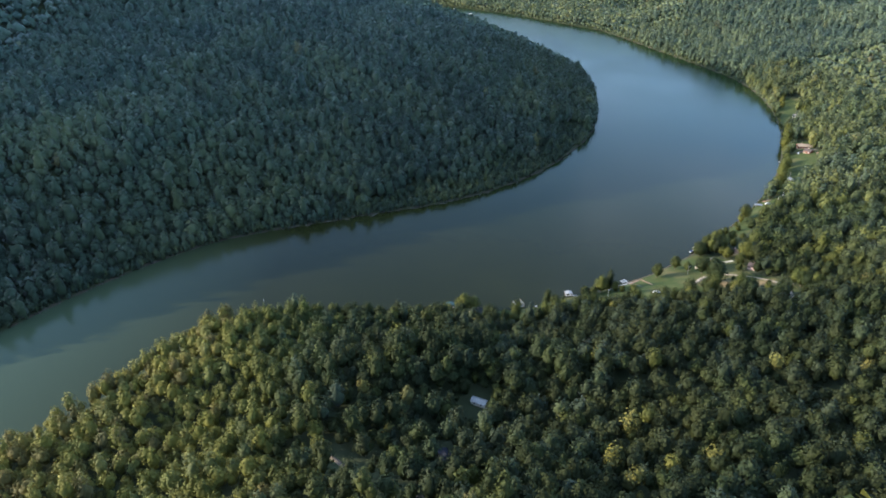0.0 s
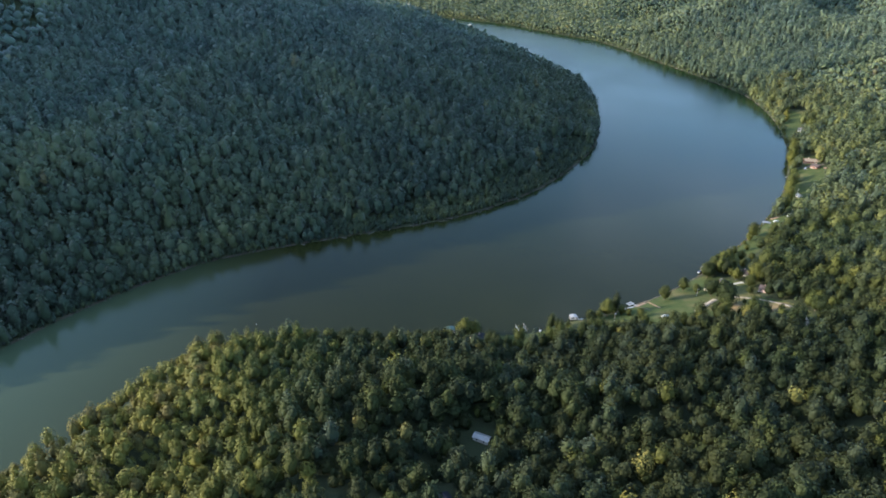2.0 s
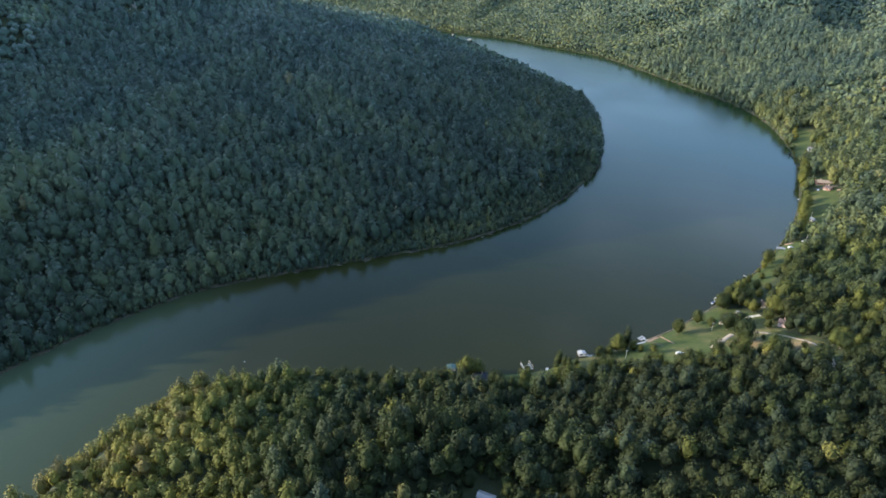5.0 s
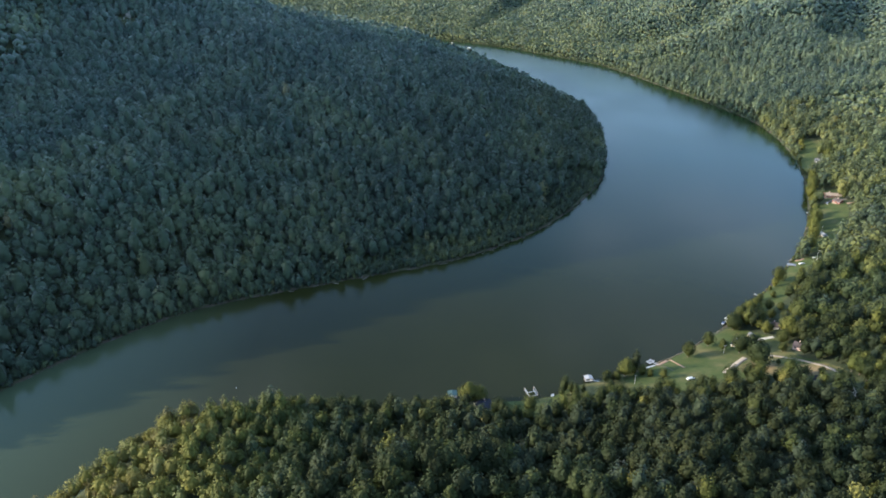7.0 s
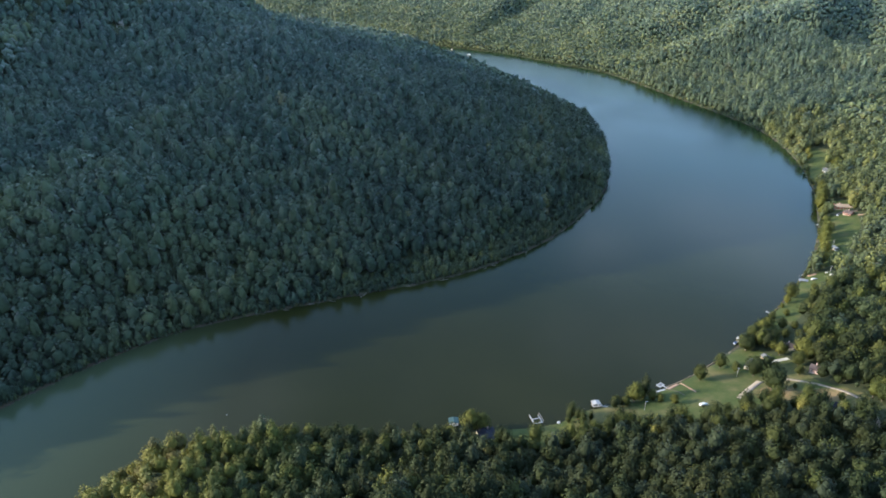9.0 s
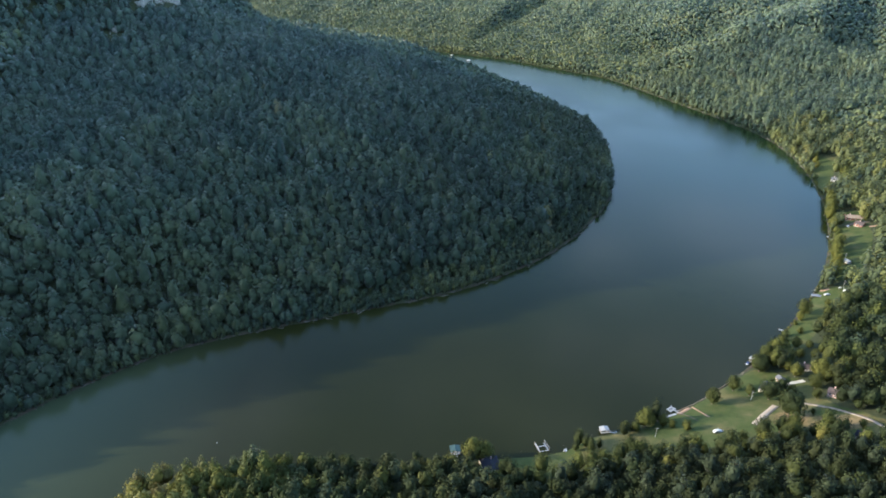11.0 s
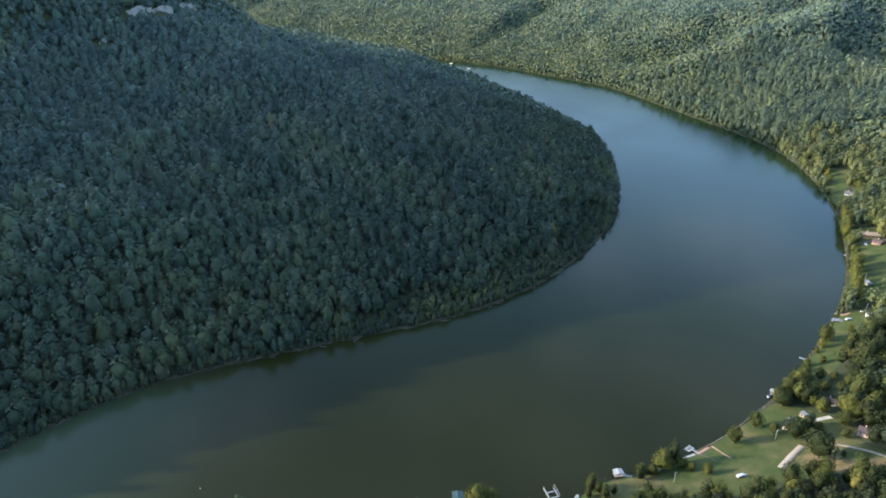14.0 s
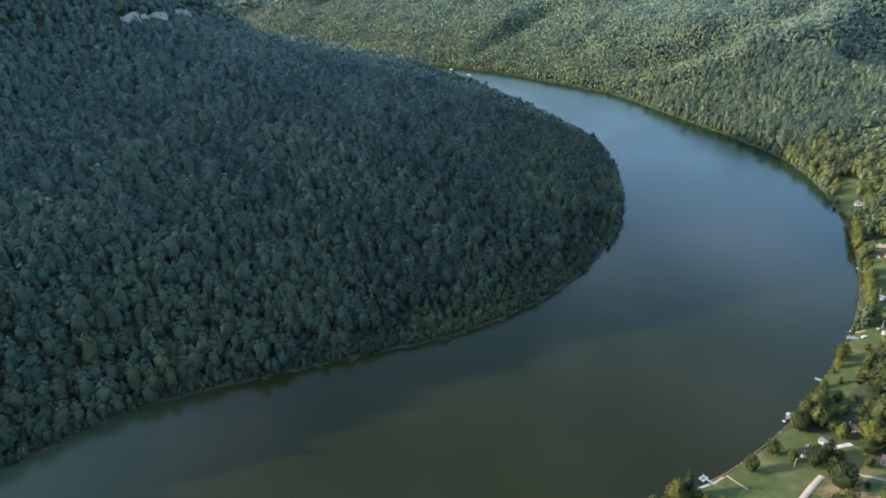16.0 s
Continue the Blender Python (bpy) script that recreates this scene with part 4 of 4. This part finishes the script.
roofed_dock(107, 462.5, 8, 5.6, 3.8, WHITE_METAL, "floating boat dock with a white metal roof", (5.4, -2.2, 70, 5.5))
roofed_dock(6.2, 443.4, 5, 6.2, 5.2, TEAL_METAL, "floating boat dock with a teal metal roof", (0.5, -5, 0, 5.5))
roofed_dock(242.5, 543.5, 40, 3.8, 3.6, WHITE_METAL, "small boat dock with a white roof below shore trees", (1.5, -4.6, 10, 4.5))
roofed_dock(346.5, 642.0, -26, 11, 4.0, BLUE_METAL, "long boat dock with a pale grey metal roof", (6.6, 0.2, 90, 3.0))

frame_dock = thing("boat_lift_dock", 63, 447, 0, 16, "open timber boat slip with tall posts and no roof", "dock", "docks along the river bank")
plank_deck("deck", frame_dock, -3.0, 0.5, 0.8, 8.5, mat=PALE_PLANK)
plank_deck("deck", frame_dock, 3.0, 0.0, 0.8, 7.5, mat=PALE_PLANK)
plank_deck("deck", frame_dock, 0, 1.2, 5.1, 0.7, mat=PALE_PLANK)
plank_deck("deck", frame_dock, 0, -3.2, 5.1, 0.7, mat=PALE_PLANK)
posts(frame_dock, [(sx, sy) for sx in (-3.5, 3.5) for sy in (-3.5, 0.4, 4.2)], -1.5, 2.4, 0.13)
for sx in (-3.5, 3.5):
    part("beam", boxes((sx, 0.35, 2.3, 0.16, 8.0, 0.2)), PALE_PLANK, frame_dock)

tee = thing("swim_dock", 159.8, 485.4, 0, 38, "pale floating swim dock with a narrow gangway", "dock", "docks along the river bank")
plank_deck("deck", tee, 0, 0, 5.6, 3.6, 0.5, mat=PALE_PLANK)
part("float", boxes((0, 0, -0.3, 5.2, 3.2, 0.55), bevel=0.06), FLOAT, tee)
part("mat", boxes((0, 0, 0.515, 3.6, 1.9, 0.03), bevel=0.01), SHINGLE_GREY, tee, "grey rubber mat")
plank_deck("gangway", tee, 0.4, -5.2, 1.3, 7.0, 0.75, mat=PALE_PLANK)
for s in (-1, 1):
    part("rail", tubes(((0.4 + s * 0.62, -8.6, 1.6), (0.4 + s * 0.62, -1.8, 1.45), 0.05, 0.05, 6)), STEEL, tee)
for px in (-2.6, 2.6):
    for py in (-1.6, 1.6):
        part("post", tubes(((px, py, -1.2), (px, py, 1.4), 0.09, 0.09, 8)), STEEL, tee)
landing = thing("landing", 156.5, 477.6, 0, 22, "pale plank landing along the water's edge", "dock", "docks along the river bank")
plank_deck("deck", landing, 0, 0, 10.5, 1.5, 1.2, mat=PALE_PLANK)
posts(landing, [(-4.8, 0.6), (-4.8, -0.6), (0, 0.6), (0, -0.6), (4.8, 0.6), (4.8, -0.6)], -1.2, 1.15)

for dx, dy, turn, w, d, gang, label in ((431, 779, -20, 3.4, 3.0, 7.0, "small pale dock at the end of a plank walkway"),
                                        (338, 633, -35, 9.0, 1.6, 3.0, "low narrow plank dock beside a roofed dock"),
                                        (353, 656, -30, 4.5, 3.0, 4.0, "small floating plank dock on the outer bank"),
                                        (287, 588, -40, 4.5, 2.0, 2.5, "low plank dock under shore bushes")):
    k = thing("dock", dx, dy, 0, turn, label, "dock", "docks along the river bank")
    plank_deck("deck", k, 0, 0, w, d, 0.5, mat=PALE_PLANK)
    plank_deck("gangway", k, w / 2 + gang / 2, 0, gang, 1.1, 0.6, mat=PALE_PLANK)
    posts(k, [(sx * (w / 2 - 0.15), sy * (d / 2 - 0.15)) for sx in (-1, 1) for sy in (-1, 1)], -1.2, 1.2, 0.09)

buoy = thing("buoy", -150, 451, 0, 0, "small white marker buoy floating on the river", "buoy")
part("float", tubes(((0, 0, -0.3), (0, 0, 0.35), 0.28, 0.28, 12)), HULL, buoy)
part("mast", tubes(((0, 0, 0.35), (0, 0, 1.0), 0.08, 0.05, 8)), HULL, buoy)


# ---------------------------------------------------------------- shore works, poles and yard things
def sea_wall(line, label):
    """A low timber wall along the shore, post by post and board by board."""
    p = rounded(line, 2)
    w = thing("sea_wall", *p[0], 0, 0, label, "wall")
    base = Vector((*p[0], 0))
    for a, b in zip(p[:-1], p[1:]):
        way = Vector((*(b - a), 0))
        turn = math.degrees(math.atan2(way.y, way.x))
        mid = Vector((*((a + b) / 2), 0)) - base
        part("board", boxes((mid.x, mid.y, -0.6, way.length * 1.02, 0.25, 1.5, turn), bevel=0.03), TIMBER, w)
        part("post", tubes(((a[0] - base.x, a[1] - base.y, -0.8), (a[0] - base.x, a[1] - base.y, 1.25), 0.14, 0.12, 8)), TIMBER, w)
    return w


sea_wall([(163, 482.5), (170, 486.5), (177, 490), (186, 496)], "low tan timber wall along the lawn's shore")
sea_wall([(196, 503), (203, 508), (212, 515), (222, 522)], "low tan timber wall below shore trees")
sea_wall([(350, 654), (357, 662), (364, 672)], "low timber wall along the outer bank")

for px, py in ((215.2, 486.3), (327.4, 591.1), (137.6, 451.3), (373.2, 650.3), (410, 712)):
    pole = thing("utility_pole", px, py, float(height(px, py)), px * 7 % 60, "slim pale utility pole with a small lamp", "pole", "poles along the river lots")
    part("pole", tubes(((0, 0, -0.5), (0, 0, 8.2), 0.16, 0.10, 8)), PALE_PLANK, pole)
    part("crossarm", boxes((0, 0, 7.5, 1.8, 0.12, 0.14)), PALE_PLANK, pole)
    lamp_arm = part("lamp_arm", tubes(((0, 0, 7.0), (1.1, 0, 7.3), 0.05, 0.05, 6)), STEEL, pole)
    part("lamp_head", boxes((1.2, 0, 7.18, 0.5, 0.25, 0.16), bevel=0.03), STEEL, lamp_arm)

table = thing("picnic_table", 230.5, 459.8, float(height(230.5, 459.8)), 20, "tan timber picnic table on worn grass under a tree", "table")
for n in range(4):
    part("board", boxes((0, -0.3 + n * 0.2, 0.72, 1.9, 0.18, 0.05)), TIMBER, table)
for s in (-1, 1):
    part("bench", boxes((0, s * 0.72, 0.42, 1.9, 0.28, 0.05)), TIMBER, table)
    part("leg", tubes(((s * 0.7, -0.75, 0.0), (s * 0.7, 0.25, 0.72), 0.06, 0.06, 6), ((s * 0.7, 0.75, 0.0), (s * 0.7, -0.25, 0.72), 0.06, 0.06, 6)), TIMBER, table)


tank = thing("storage_shed", 370, 641.5, float(height(370, 641.5)), 20, "small white boxy shed on a riverside lawn", "shed")
part("wall", boxes((0, 0, -0.3, 3.4, 2.8, 2.7), bevel=0.04), SIDING_WHITE, tank)
part("roof", prism(bmesh.new(), [(-1.9, 2.35), (1.9, 2.35), (0, 3.0)], -1.6, 1.6), WHITE_METAL, tank)
part("door", boxes((0.3, -1.43, 0.0, 1.0, 0.06, 1.95)), TIMBER, tank)
gas = thing("gas_tank", 370.3, 650.6, float(height(370.3, 650.6)), 0, "white rounded gas tank on the grass", "tank")
part("vessel", tubes(((-1.1, 0, 0.75), (1.1, 0, 0.75), 0.55, 0.55, 14), ((1.1, 0, 0.75), (1.35, 0, 0.75), 0.55, 0.25, 14), ((-1.35, 0, 0.75), (-1.1, 0, 0.75), 0.25, 0.55, 14)), HULL, gas)
for s in (-0.7, 0.7):
    part("foot", boxes((s, 0, -0.1, 0.2, 0.8, 0.4)), CONCRETE, gas)


# ---------------------------------------------------------------- trees that stand apart
def lone_tree(seed, tint, slim, label, wide=10.0, leaves=900, bare=0.22):
    """A broadleaf tree: trunk with limbs, and a crown of many leaf sprays over lumpy clumps."""
    rng = np.random.RandomState(seed)
    t = thing("tree", 0, 0, 0, 0, label, "tree")
    foot = bare * wide
    tall = foot + 1.2 * slim * wide
    rows = [((0, 0, -0.4), (0.1, 0.05, foot * 1.2), 0.34, 0.26, 9), ((0.1, 0.05, foot * 1.2), (0.2, -0.1, tall * 0.7), 0.26, 0.08, 7)]
    for n in range(6):
        turn, up = 1.05 * n + rng.uniform(-0.3, 0.3), rng.uniform(0.9, 1.5) * foot
        out = rng.uniform(0.22, 0.34) * wide
        rows.append(((0.1, 0, up), (math.cos(turn) * out, math.sin(turn) * out, up + out * 1.0), 0.14, 0.04, 6))
    part("trunk", tubes(*rows), BARK, t, "grey-brown trunk with spreading limbs")
    verts, tris, lean = crown_template(rng, 6, 9, leaves, 0.048, slim, 0.24, 0.78)
    me = raw_mesh("crown", verts * wide + np.array([0, 0, foot * 0.75]), tris, [("tint", np.full(len(verts), tint)), ("haze", np.zeros(len(verts)))], smooth=True, normals=lean)
    me.materials.append(LEAVES)
    crown = new("crown", me)
    crown.parent = t
    return t


def planted(kind, rows, label=""):
    """Copies of a tree: x, y, width against the first."""
    for n, (tx, ty, size) in enumerate(rows):
        m = pose(tx, ty, float(height(tx, ty)) - 0.1, 0, 0, (n * 77) % 360) @ Matrix.Scale(size, 4)
        if n == 0:
            kind.matrix_basis = m
        else:
            copy_thing(kind, pose(tx, ty, float(height(tx, ty)) - 0.1, 0, 0, (n * 77) % 360) @ Matrix.Scale(size / kind.scale.x, 4))


planted(lone_tree(21, 0.30, 1.0, "round dark green broadleaf tree standing on a lawn"),
        [(188.5, 487, 1.0), (209.5, 502, 0.95), (216.8, 492.5, 0.72), (261, 491.5, 0.95), (318, 586, 0.7), (316, 610, 1.2), (250, 538, 1.15), (288, 549, 0.6), (274, 536, 0.7), (283, 532, 0.7), (244, 489, 0.6), (280, 553, 0.8), (278, 462, 0.9), (255, 479, 0.6), (286, 444, 1.0), (282, 432, 0.95), (242.5, 460, 0.35)])
planted(lone_tree(28, 0.42, 1.05, "sunlit olive green tree standing in a woodland glade", 8.5, 600, 0.3),
        [(-65, 247, 1.05), (-40, 244, 0.9), (-24, 236, 1.1), (-10, 226, 1.0), (15, 212, 1.0), (-82, 232, 0.9), (-15, 252, 1.0), (34, 300, 0.9)])
planted(lone_tree(22, 0.16, 0.80, "large dense dark tree shading the driveway"), [(227.8, 461.5, 1.75), (226.5, 485, 1.4), (239, 525, 1.25), (243, 531, 1.0), (240, 494, 0.9)])
planted(lone_tree(23, 0.5, 1.0, "yellow-green broadleaf tree on the river bank"),
        [(121, 463, 0.62), (135, 465.5, 1.15), (270, 502, 1.35), (258, 511, 0.85), (259, 544, 1.2), (17, 435.5, 1.3), (25.5, 436, 1.05), (267, 551, 1.1), (281, 498, 1.3), (543, 952, 1.2), (546, 962, 1.2), (540, 940, 1.1)])
planted(lone_tree(24, 0.64, 1.1, "sunlit green tree in a row along the river bank", 8.5),
        [(398, 707, 1.15), (405, 721, 1.4), (419, 741, 1.45), (425, 754, 1.0), (387, 689, 1.3), (375, 671, 1.5), (440, 783, 0.7),
         (449, 806, 1.0), (457, 828, 1.4), (474, 857, 1.4), (493, 893, 1.3), (534, 1003, 0.9), (541, 1022, 1.0), (549, 1040, 1.1), (308, 600, 0.8), (368, 660, 0.7)])
planted(lone_tree(27, 0.5, 1.35, "tall green tree in a row along the river bank", 7.5),
        [(394, 698, 1.2), (412, 732, 1.5), (381, 680, 1.1), (429, 761, 1.2), (466, 841, 1.5), (483, 876, 1.4), (447, 797, 0.9), (500, 906, 1.2)])
planted(lone_tree(25, 0.40, 0.9, "low spreading green bush on the grassy shore", 6.0, 500, 0.05),
        [(147, 466, 1.4), (142, 470, 1.3), (152, 462, 1.0), (296, 577, 1.0), (342, 620, 1.1), (283, 575, 1.2), (276, 568, 1.1), (160, 457, 1.2), (253.3, 442.4, 0.7), (261.4, 440, 0.9), (301, 594, 0.7), (272, 558, 1.3), (128, 461, 1.2)])
planted(lone_tree(26, 0.2, 1.5, "tall dark tree on the shore", 5.6, 500, 0.1), [(87, 449.5, 1.35), (91, 446, 1.0), (84, 443, 0.9), (93, 440, 1.1), (99, 443, 0.8)])


# the fringe of the near woods, tree by tree
edge_rng = np.random.RandomState(31)
ex, ey = scattered(edge_rng, 20, 330, 390, 446, 7.8)
ok = wooded(ex, ey, 4) & wood_edge(ex, ey)
fringe = [(float(a), float(b), float(edge_rng.uniform(0.75, 1.25))) for a, b in zip(ex[ok], ey[ok])]
says = "broadleaf tree at the edge of the near woods"
for n, (tint, slim, look_of) in enumerate(((0.2, 1.15, "dark green "), (0.36, 1.3, "tall green "), (0.55, 1.05, "olive green "), (0.12, 1.2, "deep green "))):
    if fringe[n::4]:
        planted(lone_tree(40 + n, tint, slim, look_of + says, 8.8, 380, 0.3), fringe[n::4])

# ---------------------------------------------------------------- cliff ledges on the mountain
rock_rng = np.random.RandomState(8)
for (ax, ay), (bx, by), low, high, count in LEDGES:
    ledge = thing("cliff", ax, ay, low, 0, "pale limestone cliff ledge showing through the forest", "cliff")
    for k in range(count):
        f = (k + 0.5) / count
        cx, cy = (bx - ax) * f, (by - ay) * f
        wide = math.hypot(bx - ax, by - ay) / count
        bm = box(bmesh.new(), cx + rock_rng.uniform(-1, 1), cy + rock_rng.uniform(-3, 3) + 5, -4, wide * rock_rng.uniform(0.9, 1.4), 14, (high + 4) * rock_rng.uniform(0.5, 1.0),
                 rock_rng.uniform(-12, 22), bevel=0.8)
        bmesh.ops.subdivide_edges(bm, edges=bm.edges, cuts=2, use_grid_fill=True)
        for v in bm.verts:
            v.co += Vector(noise.noise_vector(Vector((v.co.x + ax, v.co.y + ay, v.co.z)) * 0.16)) * 2.6 + Vector(rock_rng.uniform(-0.4, 0.4, 3))
        part("stone", bm, LIMESTONE, ledge)


# ---------------------------------------------------------------- stones and driftwood along the shores
def shore_stones(name, label, line, start, end, count, spread, size, seed, mat):
    """Many loose stones at the water's edge."""
    rng = np.random.RandomState(seed)
    seg = np.linalg.norm(np.diff(line, axis=0), axis=1)
    run = np.concatenate([[0], np.cumsum(seg)])
    s = rng.uniform(start, end, count)
    s = s + 9 * np.sin(s / 7.3) + 5 * np.sin(s / 3.1)
    px, py = np.interp(s, run, line[:, 0]), np.interp(s, run, line[:, 1])
    px, py = px + rng.normal(0, spread, count), py + rng.normal(0, spread, count)
    z = np.maximum(height(px, py), -0.35)
    base = np.array([(1, 0, 0), (-1, 0, 0), (0, 1, 0), (0, -1, 0), (0, 0, 1), (0, 0, -1)], float)
    faces = np.array([(4, 0, 2), (4, 2, 1), (4, 1, 3), (4, 3, 0), (5, 2, 0), (5, 1, 2), (5, 3, 1), (5, 0, 3)])
    v = base[None] * (size * np.exp(rng.normal(0, 0.4, (count, 1, 1)))) * np.array([1.2, 1.0, 0.7]) + rng.normal(0, size * 0.2, (count, 6, 3))
    v += np.stack([px, py, z + size * 0.2], 1)[:, None]
    ob = new(name, raw_mesh(name, v.reshape(-1, 3), (faces[None] + 6 * np.arange(count)[:, None, None]).reshape(-1, 3)))
    ob.data.materials.append(mat)
    return tagged(ob, label, "stones", kind="stuff")


start_of = lambda line, x, y: float(np.concatenate([[0], np.cumsum(np.linalg.norm(np.diff(line, axis=0), axis=1))])[np.argmin(np.hypot(line[:, 0] - x, line[:, 1] - y))])
RUBBLE = plain("tan_shore_rubble", (0.15, 0.125, 0.095), 0.95, 0, 1.5, 0.4, 0.05, local=False)
MUDSTONE = plain("dark_shore_stone", (0.092, 0.078, 0.060), 0.9, 0, 1.5, 0.4, 0.05, local=False)
shore_stones("shore_stones", "tan rubble and stones along the lots' shore", OUTER, start_of(OUTER, 20, 441), start_of(OUTER, 480, 880), 1500, 0.8, 0.3, 71, RUBBLE)
shore_stones("shore_stones", "tan rubble along the far outer bank", OUTER, start_of(OUTER, 480, 880), start_of(OUTER, 414, 1668), 900, 1.2, 0.5, 72, RUBBLE)
shore_stones("shore_stones", "grey-brown stones along the wooded inner bank", INNER, start_of(INNER, -341, 402), start_of(INNER, 250, 1035), 2000, 1.1, 0.4, 73, MUDSTONE)

DRIFT = plain("weathered_driftwood", (0.20, 0.175, 0.145), 0.9, 0, 5, 0.3, 0.02)
log_rng = np.random.RandomState(74)
for n in range(9):
    s = log_rng.uniform(start_of(INNER, -180, 574), start_of(INNER, 231, 946))
    run = np.concatenate([[0], np.cumsum(np.linalg.norm(np.diff(INNER, axis=0), axis=1))])
    lx, ly = float(np.interp(s, run, INNER[:, 0])) + 1.5, float(np.interp(s, run, INNER[:, 1])) - 1.5
    log = thing("driftwood", lx, ly, 0.1, float(log_rng.uniform(-30, 70)), "bleached fallen trunk lying at the water's edge", "log", "driftwood on the inner bank")
    long = float(log_rng.uniform(4, 9))
    part("trunk", tubes(((-long / 2, 0, -0.1), (long / 2, 0.3, 0.35), 0.24, 0.12, 8)), DRIFT, log)
    for k in range(3):
        bx = long * (-0.1 + 0.2 * k)
        part("branch", tubes(((bx, 0.1, 0.15), (bx + 0.8, float(log_rng.uniform(-1.2, 1.2)), 0.9), 0.07, 0.03, 5)), DRIFT, log)
